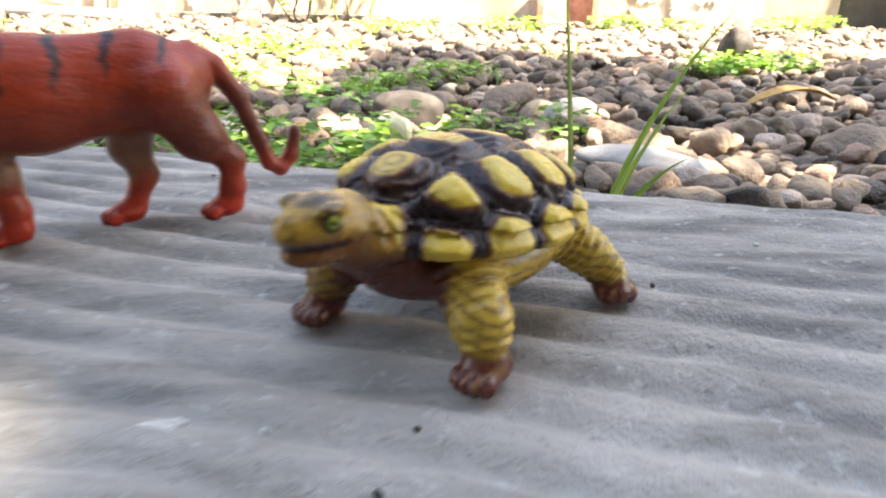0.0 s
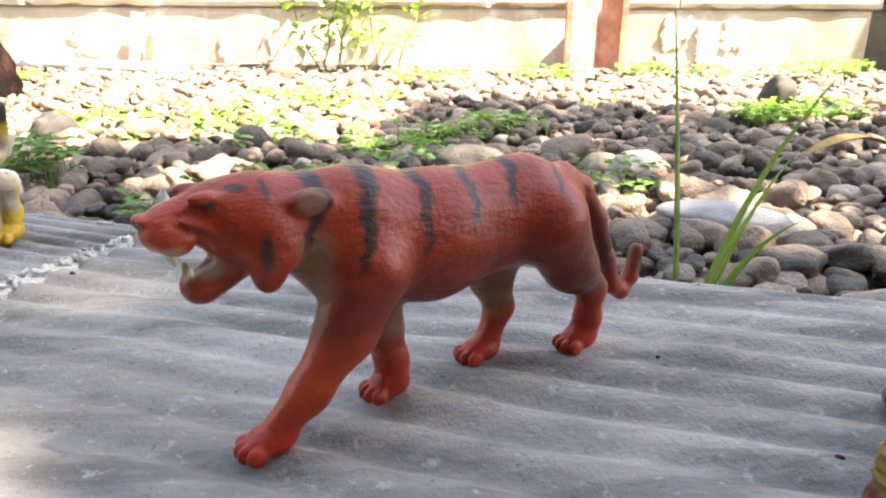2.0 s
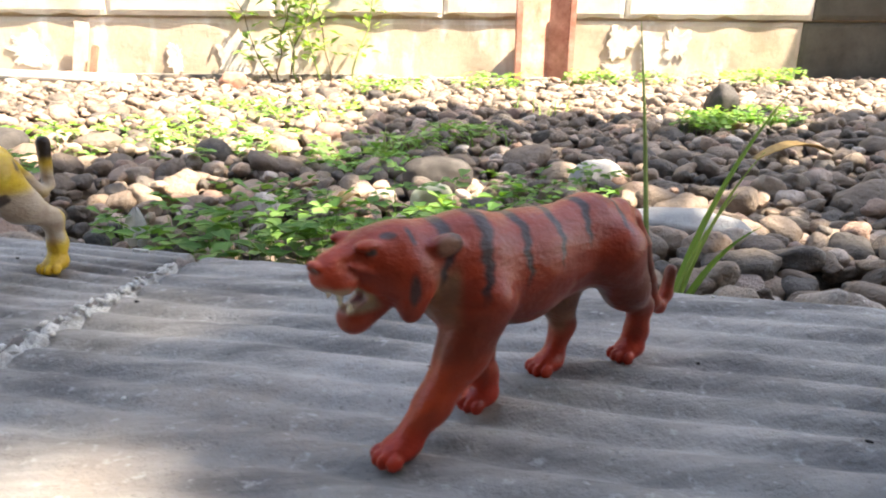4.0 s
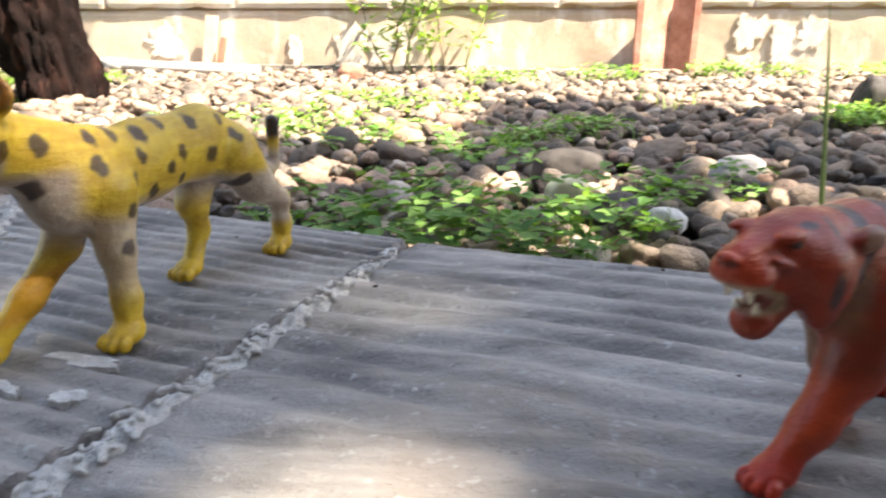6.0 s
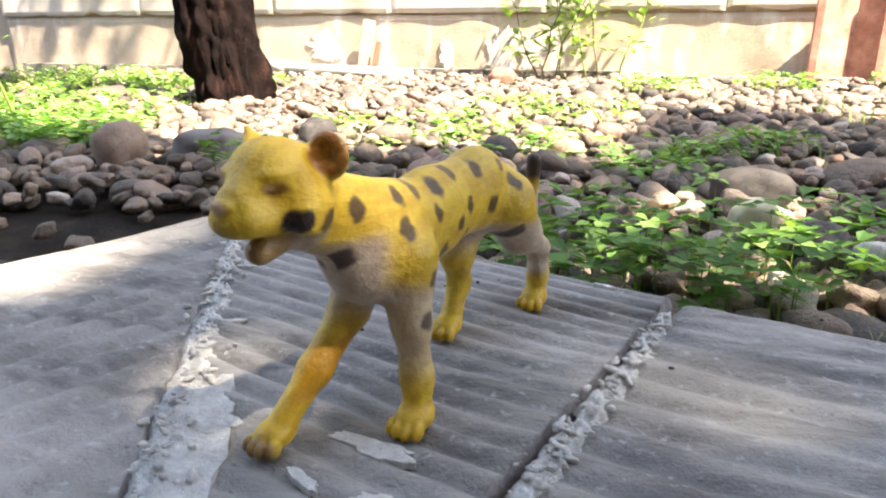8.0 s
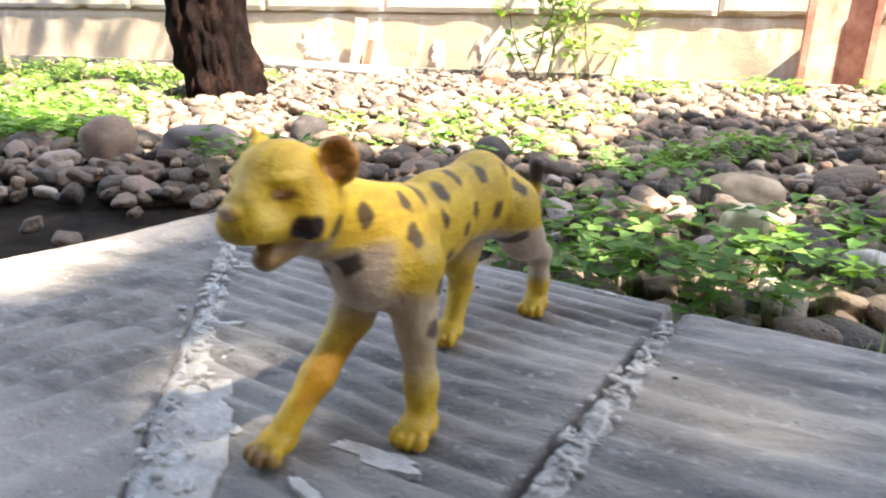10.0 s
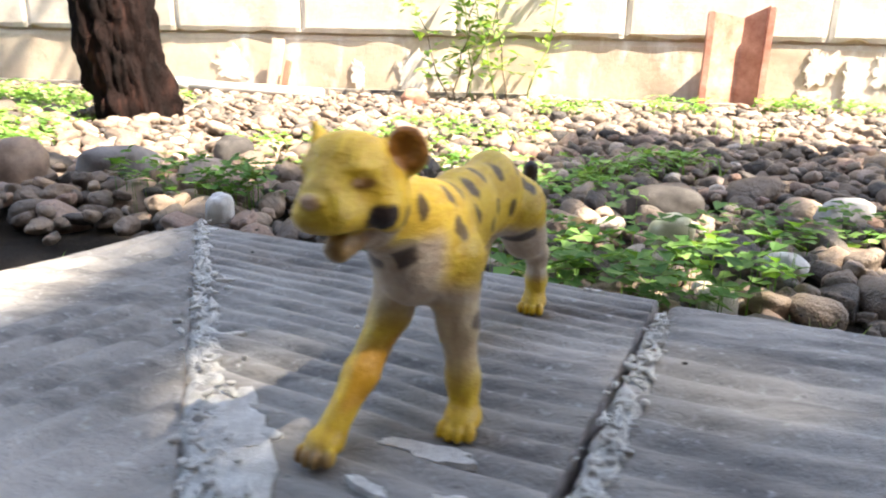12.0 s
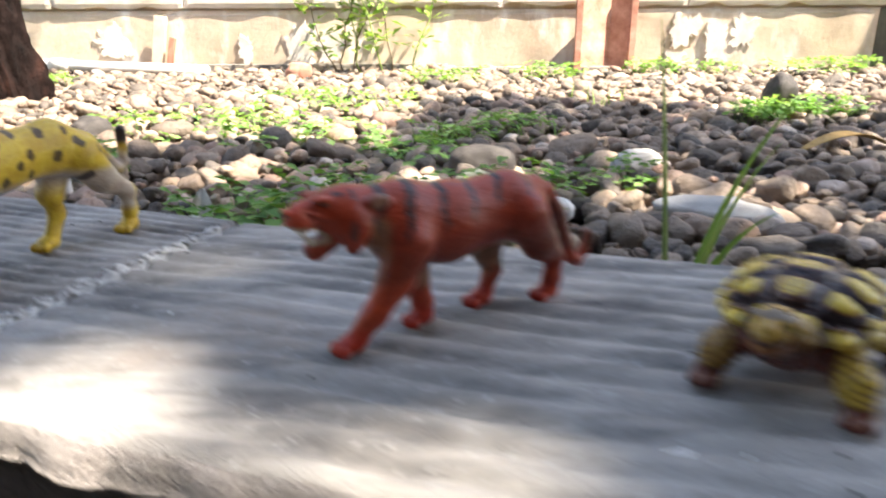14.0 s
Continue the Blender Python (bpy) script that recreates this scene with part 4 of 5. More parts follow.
            out = lerp(out, (0.008, 0.008, 0.008), 1 - soft(e, 0.35, 0.5))
        return out

    toy("toy_tortoise", c, paint, toy_material("painted_rubber_tortoise", 0.28, (1, 1, 1)), stand(.055, -.055, -.62, -.78, 0.0008),
        "yellow and black toy tortoise with raised head on ribbed slab")


tiger()
cheetah()
tortoise()

# ---- marks and crumbs on the slabs ----
FLAKES = [(-.3321, .1723, .012, .0035, 0.1), (-.2896, .1004, .010, .0022, 0.2), (-.2651, .0517, .008, .0022, 0.3), (-.2631, .0345, .006, .003, 1.0),
          (-.2356, -.004, .0035, .0025, 0.5), (-.1985, -.0012, .021, .0055, -0.2), (-.2085, -.0146, .010, .0028, -0.5), (-.1924, -.0178, .009, .0045, -0.3),
          (-.2329, .0003, .006, .0028, -0.6), (-.158, .11, .007, .002, -0.4), (.0165, -.088, .006, .0035, 0.4)]
for q, (x, y, l, w, a) in enumerate(FLAKES):
    thing("mortar_flake", flake("mortar_flake", x, y, l, w, a, q * 3.3, M_MORTAR), "thin pale mortar flake stuck on the slab", "mortar flake", "mortar flakes")
thing("mortar_smear", flake("mortar_smear", -.2385, -.005, .060, .014, radians(-63), 12.0, M_MORTAR, 0.0006, 0.0007), "broad pale mortar smear beside the corner joint", "mortar")
rnd = random.Random(11)
for q in range(34):
    s = rnd.random()
    x = rnd.uniform(-.33, .17)
    y = 0.062 - 0.37 * x + rnd.uniform(-.15, .0)
    if x < -.24 and y < 0.02 - 1.9 * (x + .24):
        continue
    me = stone_mesh("crumb", q, (rnd.uniform(.0008, .0022), rnd.uniform(.0007, .0014), .0009), M_SPECK if rnd.random() < .75 else M_MORTAR, 1)
    thing("crumb", me, "tiny dark crumb of dirt on the slab", "crumb", "crumbs on the slabs", at=pose(x, y, top(x, y) + .0010, 0, 0, rnd.uniform(0, 180)))


# ---- stones and pebbles ----
def stone(name, x, y, size, seed, material, label, turn=0.0, tilt=0.0, sink=0.25, category="stone", z=None):
    me = stone_mesh(name, seed, size, material, 4)
    zz = size[2] * (0.5 - sink) if z is None else z
    return thing(name, me, label, category, at=pose(x, y, zz, tilt, 0, turn))


stone("upright_stone", .775, 1.565, (.085, .075, .135), 3, M_DARK, "dark upright stone standing among weeds", 20, 6)
stone("large_stone", -.91, .985, (.135, .09, .075), 5, M_GREY, "large grey oblong river stone on the gravel", 10)
stone("large_stone", -.765, 1.14, (.082, .07, .075), 8, M_DARK, "rounded dark grey stone on the gravel", 40)
stone("large_stone", -1.03, .89, (.092, .08, .10), 9, M_TAN, "tan rounded stone at the bed's edge", 5)
stone("large_stone", .005, .865, (.102, .075, .068), 12, M_DARK, "smooth dark brown stone beside the clover", -15)
stone("large_stone", -.12, 2.1, (.055, .05, .05), 14, M_DARK, "small round black stone on the gravel", 0)
stone("brick_fragment", -.655, 2.49, (.095, .065, .075), 21, M_BRICK, "broken red brick piece lying on the gravel", 25, 12, 0.1, "brick")
stone("pale_stone", -.012, .72, (.058, .04, .062), 23, M_YELLOW, "pale yellow-green stone standing in the clover", 12, 14)
stone("flat_stone", .29, .61, (.14, .07, .035), 25, M_PALE, "broad flat pale grey stone on the gravel", -14, 0, 0.05)
stone("pale_stone", .25, .87, (.085, .05, .04), 27, M_PALE, "chalky pale stone on the gravel", 18, 10, 0.0)
stone("pale_stone", .09, .62, (.048, .035, .034), 29, M_WHITE, "chalky pale stone beside the clover", -30, 12, 0.1)
stone("pale_stone", -.585, .695, (.036, .026, .052), 31, M_WHITE, "small pale stone standing behind the slab corner", 20, 15, 0.1)

prng = np.random.RandomState(4)
KINDS2, KINDS3 = [], []
for q in range(12):
    for sub, keep in ((2, KINDS2), (3, KINDS3)):
        bm = bmesh.new()
        bmesh.ops.create_icosphere(bm, subdivisions=sub, radius=0.5)
        off = Vector((q * 5.1, q * 2.3, 7.7))
        for v in bm.verts:
            p = v.co * 2
            k = 1 + 0.34 * noise.noise(p * 0.8 + off) + 0.20 * noise.noise(p * 1.7 + off)
            v.co = Vector([math.copysign(abs(c) ** 0.84, c) for c in p]) * k * 0.5
        bm.verts.ensure_lookup_table()
        vs = np.array([v.co[:] for v in bm.verts], np.float32)
        fs = np.array([[v.index for v in f.verts] for f in bm.faces], np.int32)
        bm.free()
        keep.append((vs, fs))


def clear_of_kerb(x, y):
    if x > -.36:
        return y > 0.062 - .37 * x + .035
    return x < -.347 - (.185 - y) * .41 - .035 or y > .21


def bare(x, y):
    """Where grass and soil show instead of gravel."""
    lawn = max(0.0, min(1.0, (-1.35 - x) * 2.2 + noise.noise((x * 2, y * 2, 4.0)))) * (y < 2.75)
    gap = max(0.0, noise.noise((x * 1.7, y * 1.7, 9.0)) - 0.25) * 1.2
    wet = min(.93, 1.5 * max(0.0, 1 - ((x + .80) ** 2 + (y - .44) ** 2) / .36 ** 2))
    return max(lawn * 0.9, gap * 0.6, wet, 0.10 if y < 1.3 else 0.0)


STEP = 0.0255
loose, near_rows, far_rows = [], [], []
for gx_ in np.arange(-3.0, 2.5, STEP):
    for gy_ in np.arange(-.3, 2.88, STEP):
        x, y = gx_ + prng.uniform(-.5, .5) * STEP, gy_ + prng.uniform(-.5, .5) * STEP
        pick, kind = prng.rand(), prng.randint(12)
        big = math.exp(prng.normal(0, 0.36)) * 0.0290
        sz = (big * prng.uniform(1.0, 1.35), big * prng.uniform(.75, 1.0), big * prng.uniform(.5, .75))
        turn, t1, t2, lift = prng.uniform(0, 360), prng.uniform(-30, 30), prng.uniform(-30, 30), prng.uniform(-.022, .012)
        if not clear_of_kerb(x, y) or pick < bare(x, y) or (x + 1.4) ** 2 + (y - 1.83) ** 2 < .16 ** 2:
            continue
        if y < -.05 and x > -.4:
            continue
        row = (x, y, lift, sz, turn, t1, t2, kind)
        if -.42 < x < .46 and y < .62 and len(loose) < 300:
            loose.append(row)
        elif y < .95 and -1.1 < x < 1.0:
            near_rows.append(row)
        else:
            far_rows.append(row)


def joined(name, rows, kinds):
    V, F, n = [], [], 0
    for x, y, z, sz, turn, t1, t2, kind in rows:
        m = np.array(pose(x, y, z, t1, t2, turn))
        v, f = kinds[kind]
        V.append((v * np.array(sz, np.float32)) @ m[:3, :3].T + m[:3, 3])
        F.append(f + n)
        n += len(v)
    return arrays(name, np.concatenate(V), np.concatenate(F), M_PEBBLE, True)


part("gravel", joined("gravel", near_rows, KINDS3), ground, "brown, grey and tan river pebbles")["kind"] = "stuff"
part("gravel", joined("gravel", far_rows, KINDS2), ground, "sunlit river pebbles by the wall")["kind"] = "stuff"


# ---- plants ----
def leaf_quads(V, F, base, tip, side, wide, fold=0.15):
    """A pointed leaf of four triangles from base to tip."""
    n = len(V)
    mid = base + (tip - base) * 0.5
    up = side.cross(tip - base).normalized() * wide * fold
    V += [base, mid + side * wide / 2 + up, tip, mid - side * wide / 2 + up, mid]
    F += [(n, n + 1, n + 4), (n + 1, n + 2, n + 4), (n + 2, n + 3, n + 4), (n + 3, n, n + 4)]


def blade(V, F, base, lean, height, wide, bend=0.5, seg=4):
    """A curved blade of grass."""
    n, side = len(V), Vector((-lean.y, lean.x, 0)).normalized() * wide / 2
    for i in range(seg + 1):
        t = i / seg
        p = base + Vector((lean.x * t * t * bend * height, lean.y * t * t * bend * height, height * (t - 0.25 * bend * t * t)))
        w = 1 - t ** 1.6 * 0.96
        V += [p - side * w, p + side * w]
    for i in range(seg):
        a = n + 2 * i
        F += [(a, a + 1, a + 3), (a, a + 3, a + 2)]


def clover(name, spots, count, size, material, label, seed, height=(.02, .07)):
    """Sprigs of three heart-shaped leaflets on thin stems, in overlapping round spots."""
    r = random.Random(seed)
    V, F = [], []
    for _ in range(count):
        cx, cy, rad = r.choice(spots)
        a, d = r.uniform(0, 6.283), rad * math.sqrt(r.random())
        x, y = cx + math.cos(a) * d, cy + math.sin(a) * d * 0.8
        if not clear_of_kerb(x, y - .01):
            continue
        h = r.uniform(*height)
        p = Vector((x + r.uniform(-.015, .015), y + r.uniform(-.015, .015), h))
        blade(V, F, Vector((x, y, -.02)), Vector((p.x - x + 1e-4, p.y - y, 0)), h + .02, .0016, 0.1, 2)
        spin, tilt = r.uniform(0, 6.283), Vector((r.uniform(-.5, .5), r.uniform(-.6, .2), 0))
        for k in range(3):
            w = spin + k * 2.094
            out = Vector((math.cos(w), math.sin(w), r.uniform(-.25, .25) + tilt.x * math.cos(w) + tilt.y * math.sin(w))).normalized()
            sd = out.cross(Vector((0, 0, 1))).normalized()
            s = size * r.uniform(.7, 1.25)
            n = len(V)
            up = Vector((0, 0, s * .12))
            V += [p, p + out * s * .55 + sd * s * .42 + up, p + out * s * .98 + sd * s * .30, p + out * s * .86, p + out * s * .98 - sd * s * .30,
                  p + out * s * .55 - sd * s * .42 + up]
            F += [(n, n + 1, n + 2), (n, n + 2, n + 3), (n, n + 3, n + 4), (n, n + 4, n + 5)]
    thing(name, mesh(name, V, F, material), label, "clover", kind="stuff")


def tuft(name, spots, count, height, wide, material, label, seed, category="grass", kind="stuff"):
    r = random.Random(seed)
    V, F = [], []
    for _ in range(count):
        cx, cy, rad = r.choice(spots)
        a, d = r.uniform(0, 6.283), rad * math.sqrt(r.random())
        x, y = cx + math.cos(a) * d, cy + math.sin(a) * d
        if not clear_of_kerb(x, y):
            continue
        w = r.uniform(0, 6.283)
        blade(V, F, Vector((x, y, -.02)), Vector((math.cos(w), math.sin(w), 0)), r.uniform(.5, 1.2) * height, wide * r.uniform(.7, 1.3), r.uniform(.2, 1.0))
    thing(name, mesh(name, V, F, material), label, category, kind=kind)


clover("clover", [(-.24, .50, .09), (-.18, .60, .10), (-.08, .62, .12), (.01, .55, .09), (-.12, .48, .09), (-.06, .46, .06), (-.19, .45, .06)], 210, .0175, M_CLOVER,
       "patchy low green clover growing behind the kerb", 1)
clover("clover", [(-.74, .86, .09), (-.66, .84, .08), (-.60, .80, .06)], 90, .017, M_CLOVER, "low green clover patch among dark pebbles", 2)
clover("clover", [(.10, .72, .08), (.20, .78, .07), (-.34, .62, .07)], 70, .015, M_CLOVER, "scattered clover sprigs between pebbles", 3, (.01, .045))
clover("weeds", [(-.45, 1.45, .30), (-.62, 1.30, .22), (-.30, 1.75, .22), (-.45, 1.80, .20), (-.35, 1.15, .16), (-.04, 1.18, .09), (-.12, 1.02, .10), (.08, 1.30, .10)], 400, .020, M_WEED,
       "sunlit bright green weeds spread over the gravel", 4, (.0, .04))
clover("weeds", [(.74, 1.47, .09), (.66, 1.40, .07), (.88, 1.50, .08)], 170, .018, M_WEED, "bright green weeds round the upright stone", 5, (.01, .05))
clover("weeds", [(1.40, 2.70, .22), (.95, 2.62, .20), (.30, 2.5, .16), (.75, 2.68, .12), (1.6, 2.78, .12), (-.1, 2.3, .15)], 330, .022, M_WEED, "sunlit weeds along the foot of the wall", 6, (.01, .06))
clover("weeds", [(-1.5, 1.25, .25), (-1.8, 1.6, .35), (-2.2, 2.0, .45), (-1.75, 2.2, .35), (-2.5, 2.4, .4), (-1.3, 1.05, .15), (-1.45, 1.0, .2)], 1100, .022, M_WEED,
       "bright green low weeds under the tree", 7, (.0, .05))
tuft("grass", [(-1.8, 1.7, .45), (-2.3, 2.1, .5), (-1.6, 1.25, .25), (-2.0, 2.5, .4), (-2.7, 2.5, .4)], 3600, .045, .004, M_GRASS, "short sunlit grass under the tree", 8)
tuft("grass", [(-.05, 1.15, .05), (-.30, 1.6, .12), (.12, 1.25, .06), (-.55, 1.25, .12), (.35, 1.75, .1)], 130, .075, .005, M_GRASS, "thin green grass tufts in the gravel", 9)
tuft("grass_tuft", [(.055, .42, .03)], 24, .045, .003, M_GRASS, "small pale grass tuft behind the kerb", 10, kind="")
tuft("grass_tuft", [(-.62, .50, .03), (-.66, .46, .03)], 26, .05, .004, M_CLOVER, "small dark green grass tuft by the kerb", 12, kind="")


def tall_grass():
    base = thing("tall_grass", None, "tall green grass with a thin seed stalk behind the kerb", "grass", at=pose(.19, .42, -.02))
    for name, b, tip, wide, bow in (("stalk", (.175, .425), (.15, .44, .245), .0055, .0), ("blade", (.192, .42), (.30, .45, .19), .0075, .012), ("blade", (.20, .415), (.262, .40, .075), .009, .012),
                                    ("blade", (.195, .42), (.245, .42, .10), .006, .010), ("blade", (.198, .418), (.27, .43, .135), .005, .012)):
        p0, p1 = Vector((b[0], b[1], -.02)), Vector(tip)
        V, F = [], []
        for i in range(9):
            t = i / 8
            p = p0.lerp(p1, t) + Vector((-(p1.x - p0.x) * .35 * t * (1 - t), 0, bow * 4 * t * (1 - t)))
            w = wide * (1 - t ** 2 * .9) / 2
            V += [p + Vector((-w, 0, 0)), p + Vector((0, -w * .5, 0)), p + Vector((w, 0, 0))]
        for i in range(8):
            a = 3 * i
            F += [(a, a + 1, a + 4, a + 3), (a + 1, a + 2, a + 5, a + 4)]
        part(name, mesh(name, V, F, M_GRASS if name == "blade" else M_STALK), base, "thin seed stalk" if name == "stalk" else "")


tall_grass()


def curled_leaf(name, x, y, z, length, wide, turn, curl, material, label):
    V, F = [], []
    for i in range(11):
        t = i / 10
        w = wide * math.sin(math.pi * min(1, t * .92 + .06)) ** .8 / 2
        zz = curl * math.sin(t * 3.1)
        V += [(length * (t - .5), -w, zz + w * .35), (length * (t - .5), 0, zz), (length * (t - .5), w, zz + w * .35)]
    for i in range(10):
        a = 3 * i
        F += [(a, a + 3, a + 4, a + 1), (a + 1, a + 4, a + 5, a + 2)]
    ob = thing(name, mesh(name, V, F, material, True), label, "leaf", at=pose(x, y, z, 0, 0, turn))
    ob.modifiers.new("thickness", "SOLIDIFY").thickness = 0.0012


curled_leaf("dry_leaf", .67, 1.04, .012, .20, .035, 18, .022, M_DRY, "long curled yellow-brown dead leaf on gravel")
curled_leaf("dry_leaf", -.12, .72, .02, .05, .022, 60, .008, M_DRY, "small brown dead leaf in the clover")
for dx, turn in ((-.006, 20), (.006, -15)):
    V, F = [], []
    for i in range(7):
        t = i / 6
        w = .010 * math.sin(math.pi * min(1, .15 + t * .85))
        V += [(dx - w, 0, .045 * t), (dx, -.003, .045 * t), (dx + w, 0, .045 * t)]
    for i in range(6):
        a = 3 * i
        F += [(a, a + 1, a + 4, a + 3), (a + 1, a + 2, a + 5, a + 4)]
    if dx < 0:
        petal = thing("fallen_petal", None, "pair of white petals behind the slab's edge", "petal", at=pose(-.35, .60, .0))
    ob = part("petal", mesh("petal", V, F, M_WHITE, True), petal)
    ob.matrix_parent_inverse = Matrix()
    ob.matrix_basis = pose(0, 0, 0, -12, turn * .5, turn)


# ---- by the wall ----
def channel():
    base = thing("steel_angle", None, "faded red steel angle post standing against the wall", "post", at=pose(.63, 2.86, 0))
    for name, a, b, h0, h1 in (("left_plate", (.458, 2.779), (.608, 2.868), .372, .352), ("right_plate", (.602, 2.868), (.690, 2.836), .352, .400)):
        d = Vector((b[0] - a[0], b[1] - a[1], 0))
        n = Vector((d.y, -d.x, 0)).normalized() * .010
        bm = bmesh.new()
        lo = [Vector((*a, -.05)), Vector((*b, -.05)), Vector((*b, -.05)) - n, Vector((*a, -.05)) - n]
        vs = [bm.verts.new(p) for p in lo] + [bm.verts.new(Vector((p.x, p.y, h))) for p, h in zip(lo, (h0, h1, h1, h0))]
        for q in ((0, 1, 2, 3), (7, 6, 5, 4), (0, 4, 5, 1), (1, 5, 6, 2), (2, 6, 7, 3), (3, 7, 4, 0)):
            bm.faces.new([vs[k] for k in q])
        bmesh.ops.bevel(bm, geom=bm.edges[:], offset=.0025, segments=2, affect="EDGES")
        part(name, from_bm(name, bm, M_RUST), base)
    for x, y in ((.458, 2.779), (.694, 2.834)):
        part("lip", from_bm("lip", block(x - .014, y - .012, -.05, x + .014, y + .004, .372 if x < .6 else .392, .003), M_RUST), base)


channel()
v, fc = tube([(-2.05, 2.872, .045), (-1.80, 2.80, .036), (-1.55, 2.735, .030), (-1.05, 2.585, .026)], [.024] * 4, 16)
pipe = thing("drain_pipe", mesh("drain_pipe", v, fc, M_PIPE, True), "weathered grey plastic pipe lying before the wall", "pipe")
v, fc = tube([(-1.80, 2.80, .036), (-1.70, 2.773, .034)], [.029, .029], 16)
part("collar", mesh("collar", v, fc, M_PIPE, True), pipe)
thing("edging_board", from_bm("edging_board", block(-3.3, 2.868, -.05, -.08, 2.905, .030, .003), M_PLANK), "dark weathered timber board along the wall foot", "board")
thing("plank", from_bm("plank", block(-.05, 2.775, -.03, .60, 2.835, .022, .004), M_PLANK), "grey timber plank lying by the wall", "board")
bm = block(-.028, -.008, -.04, .028, .008, .24, .003)
bm.transform(pose(-1.37, 2.862, 0, -4, 9, 0))
thing("leaning_slat", from_bm("leaning_slat", bm, M_WALL_LOW), "pale timber slat leaning on the wall", "slat")
bm = block(-.012, -.012, -.03, .012, .012, .15, .003)
bm.transform(pose(-1.31, 2.84, 0, -5, 12, 0))
thing("brick_piece", from_bm("brick_piece", bm, M_BRICK), "narrow red brick piece leaning on the wall", "brick")
stone("brick_fragment", -1.40, 2.82, (.075, .05, .05), 41, M_BRICK, "red brick rubble lying by the slat", 15, 0, .1, "brick")


def shrub(name, cx, cy, stems, height, spread, leaves, size, label, seed, material):
    r = random.Random(seed)
    base = thing(name, None, label, "shrub", at=pose(cx, cy, -.02))
    V, F, k = [], [], 0
    for q in range(stems):
        x, y = cx + r.uniform(-.5, .5) * spread * .7, cy + r.uniform(-.05, .05)
        pts, p, lean = [], Vector((x, y, -.03)), Vector((r.uniform(-.35, .35), r.uniform(-.2, .1), 1))
        h = height * r.uniform(.65, 1.0)
        for i in range(9):
            pts.append(p.copy())
            p += (lean + Vector((r.uniform(-.35, .35), r.uniform(-.2, .2), 0))).normalized() * h / 8
        v, fc = tube(pts, [.0042 * (1 - .75 * i / 8) for i in range(9)], 6)
        part("stem", mesh("stem", v, fc, M_TWIG if q % 3 else M_STALK, True), base)
        for _ in range(leaves // stems):
            i = r.randint(2, 8)
            a = r.uniform(0, 6.283)
            out = Vector((math.cos(a), math.sin(a) * .7, r.uniform(-.5, .7))).normalized()
            b = pts[i] + out * r.uniform(.005, .06)
            s = size * r.uniform(.5, 1.2)
            leaf_quads(V, F, b, b + out * s, out.cross(Vector((r.uniform(-.4, .4), r.uniform(-.4, .4), 1))).normalized(), s * .5, .2)
    ob = part("foliage", mesh("foliage", V, F, material), base)
    ob["kind"] = "stuff"


shrub("shrub", -.34, 2.76, 7, .75, .55, 600, .050, "straggly green shrub with thin stems by the wall", 3, M_SHRUB)
shrub("sapling", -1.62, 1.28, 1, .45, .02, 14, .03, "thin pale sapling standing in the grass", 7, M_SHRUB)


# ---- trees ----
def tree(name, x, y, rad, lean, height, label, seed, targets):
    base = thing(name, None, label, "tree", at=pose(x, y, -.03))
    sides, rows = 72, 150
    V, F = [], []
    for i in range(rows + 1):
        z = -.06 + height * (i / rows) ** 1.6
        rr = rad * (1 + .03 * math.exp(-max(0, z) / .05)) * (1 - .15 * z / height)
        for k in range(sides):
            w = 2 * math.pi * k / sides
            c, s = math.cos(w), math.sin(w)
            crack = abs(noise.noise((c * 3.6, s * 3.6, z * 3.2 + seed))) * .045 + abs(noise.noise((c * 8, s * 8, z * 11 + seed))) * .042
            q = rr + .018 * noise.noise((c * 1.3, s * 1.3, z * 2 + seed)) + crack - .028
            V.append((x + lean * z + c * q, y + s * q, z))
    for i in range(rows):
        for k in range(sides):
            l = (k + 1) % sides
            F.append((i * sides + k, i * sides + l, (i + 1) * sides + l, (i + 1) * sides + k))
    part("trunk", mesh("trunk", V, F, M_BARK, True), base, "dark rough bark")
    r = random.Random(seed)
    fork = Vector((x + lean * height, y, height))
    for tgt in targets[:7]:
        v, fc = tube([fork - Vector((0, 0, .3)), fork.lerp(tgt, .45) + Vector((0, 0, .15)), tgt], [rad * .5, rad * .28, rad * .08], 8)
        part("limb", mesh("limb", v, fc, M_BARK, True), base)
    return base


def crown(base, places, size, seed):
    r = random.Random(seed)
    V, F = [], []
    for p in places:
        d = Vector((r.uniform(-1, 1), r.uniform(-1, 1), r.uniform(-.6, .4))).normalized()
        sd = d.cross(Vector((r.uniform(-.7, .7), r.uniform(-.7, .7), 1))).normalized()
        s = size * r.uniform(.7, 1.25)
        leaf_quads(V, F, p - d * s / 2, p + d * s / 2, sd, s * .55, .15)
    ob = part("crown", mesh("crown", V, F, M_CROWN), base, "many small green leaves")
    ob["kind"] = "stuff"


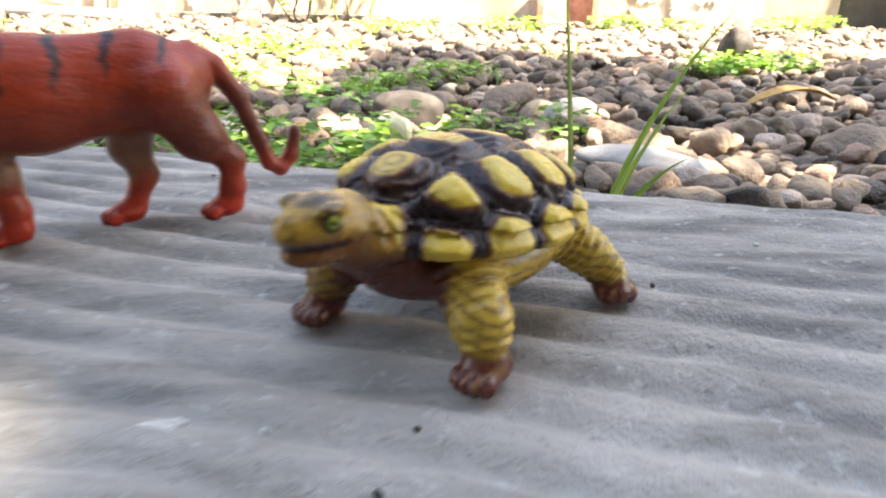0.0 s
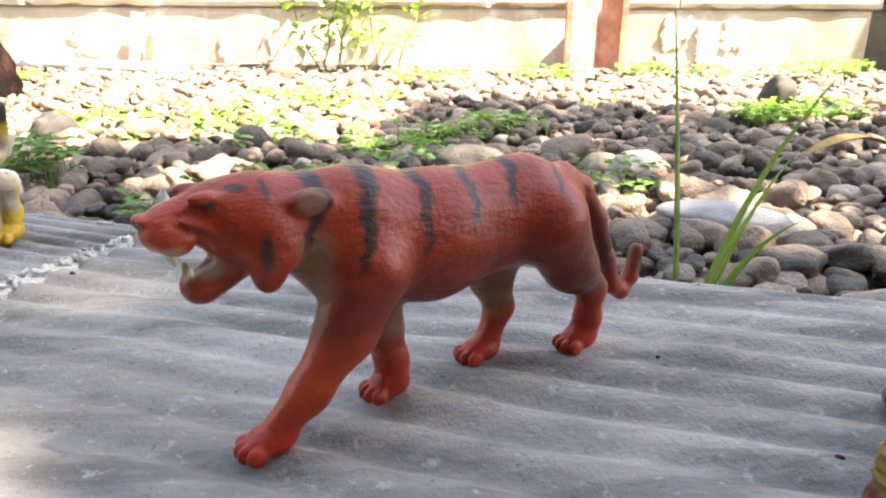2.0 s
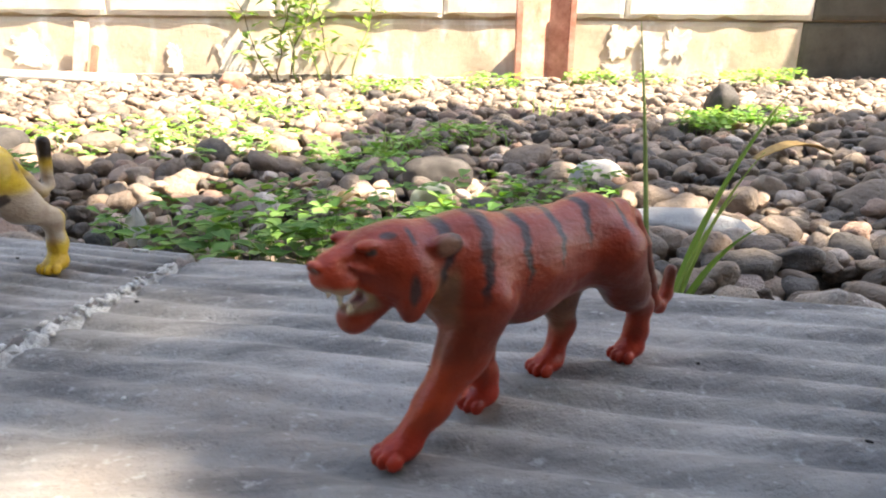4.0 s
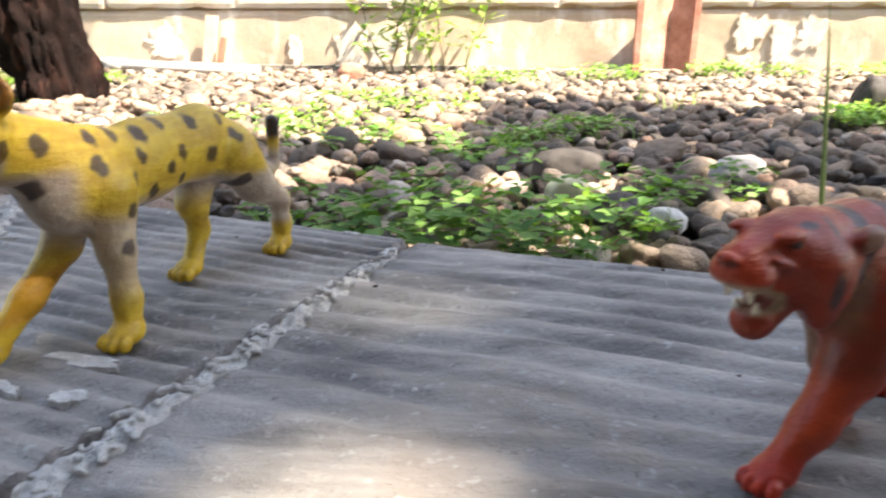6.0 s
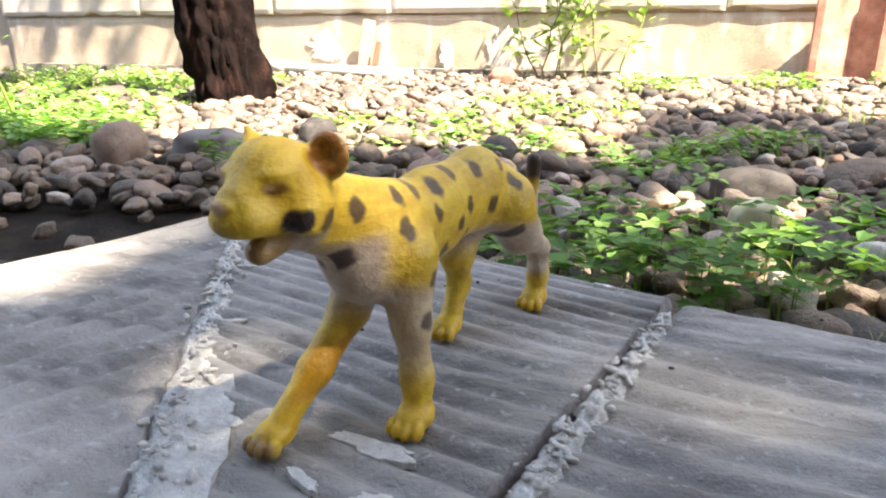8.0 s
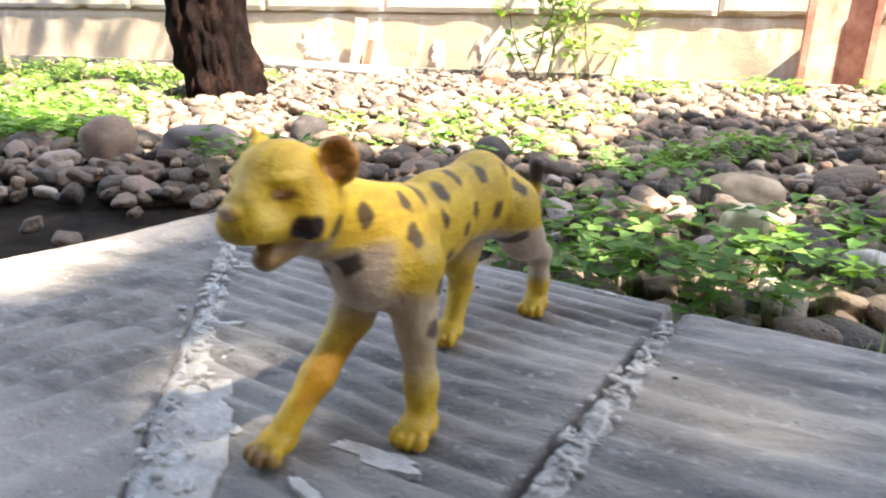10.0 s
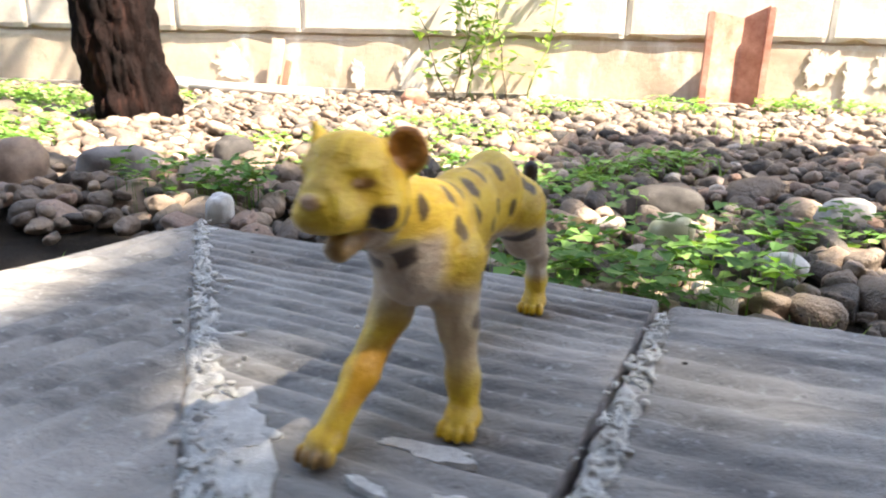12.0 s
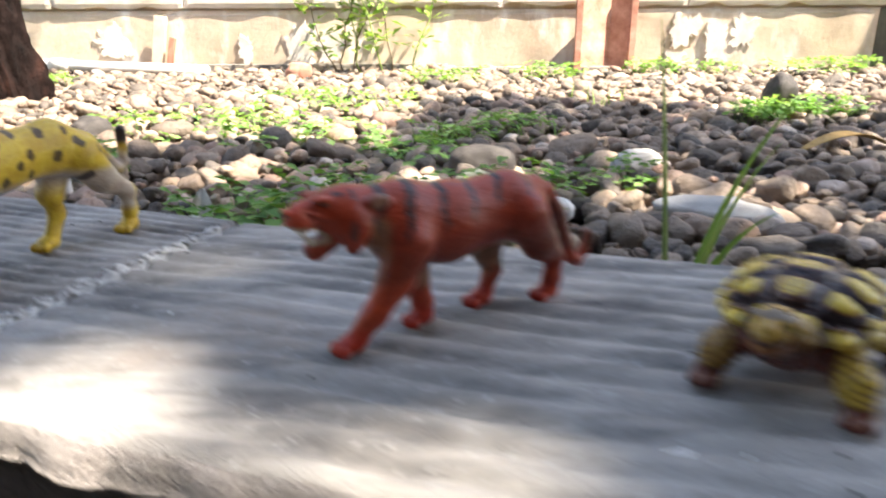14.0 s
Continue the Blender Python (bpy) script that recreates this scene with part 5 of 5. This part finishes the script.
r = random.Random(21)
tops = [Vector((-1.5 + r.uniform(-.9, .9), 1.8 + r.uniform(-.8, .8), r.uniform(3.5, 4.5))) for _ in range(7)]
garden_tree = tree("garden_tree", -1.392, 1.835, .110, -.14, 2.1, "leaning garden tree with dark rough bark on gravel", 2.0, tops)
crown(garden_tree, [t + Vector((r.gauss(0, .4), r.gauss(0, .4), r.gauss(0, .3))) for t in tops for _ in range(170)], .12, 5)

# Unseen shade tree, added so its crown stands between the sun and the kerb.
# Holes left in the crown where sun patches should land: x, y, radius.
GAPS = [(-.115, .048, .030), (-.128, -.054, .040), (-.085, -.088, .033), (-.045, -.104, .029), (-.165, -.094, .030), (-.257, .018, .036), (-.366, .080, .050), (.30, .66, .08), (.0, .72, .06), (-.08, .52, .05), (-.6, .74, .05), (.38, .92, .07), (.12, .52, .04)]
leaves = []
while len(leaves) < 18500:
    x, y = r.uniform(-1.7, 1.7), r.uniform(-1.4, 1.9)
    v = y + .22 * noise.noise((x * 2.3, y * 2.3, 1.0)) + .10 * noise.noise((x * 6, y * 6, 2.0))
    u = x + .25 * noise.noise((x * 2.0, y * 2.0, 5.0))
    want = 1.0 if v < .80 else .55 if v < 1.10 else .75 if u > -.05 and v < 1.65 else .0
    if y > .42 and x > -.5 and v < .80:
        want = .72
    if abs(u) > 1.45:
        want *= .35
    if y > .45 and x > -.45 and noise.noise((x * 3.1, y * 3.1, 6.0)) > .22:
        want *= .15
    if r.random() > want or any((x - a) ** 2 + (y - b) ** 2 < c * c for a, b, c in GAPS):
        continue
    leaves.append(Vector((x, y, .16)) + SUN * r.uniform(3.9, 5.0))
mid = [sum((leaves[k * 2500 + q] for q in range(40)), Vector()) / 40 + Vector((r.uniform(-.9, .9), r.uniform(-.9, .9), 0)) for k in range(7)]
shade_tree = tree("shade_tree", 3.9, -0.8, .16, -.15, 2.6, "unseen leafy tree added to cast dappled shade on the kerb", 9.0, mid)
crown(shade_tree, leaves, .105, 8)

# ---- pebbles that lie nearest the kerb ----
shared = []
for q, (v, f) in enumerate(KINDS3):
    shared.append(arrays("pebble", v, f, M_PEBBLE, True))
for x, y, z, sz, turn, t1, t2, kind in loose:
    ob = new("pebble", shared[kind])
    ob.parent = ground
    ob.matrix_basis = pose(x, y, z, t1, t2, turn) @ Matrix.Diagonal((*sz, 1))
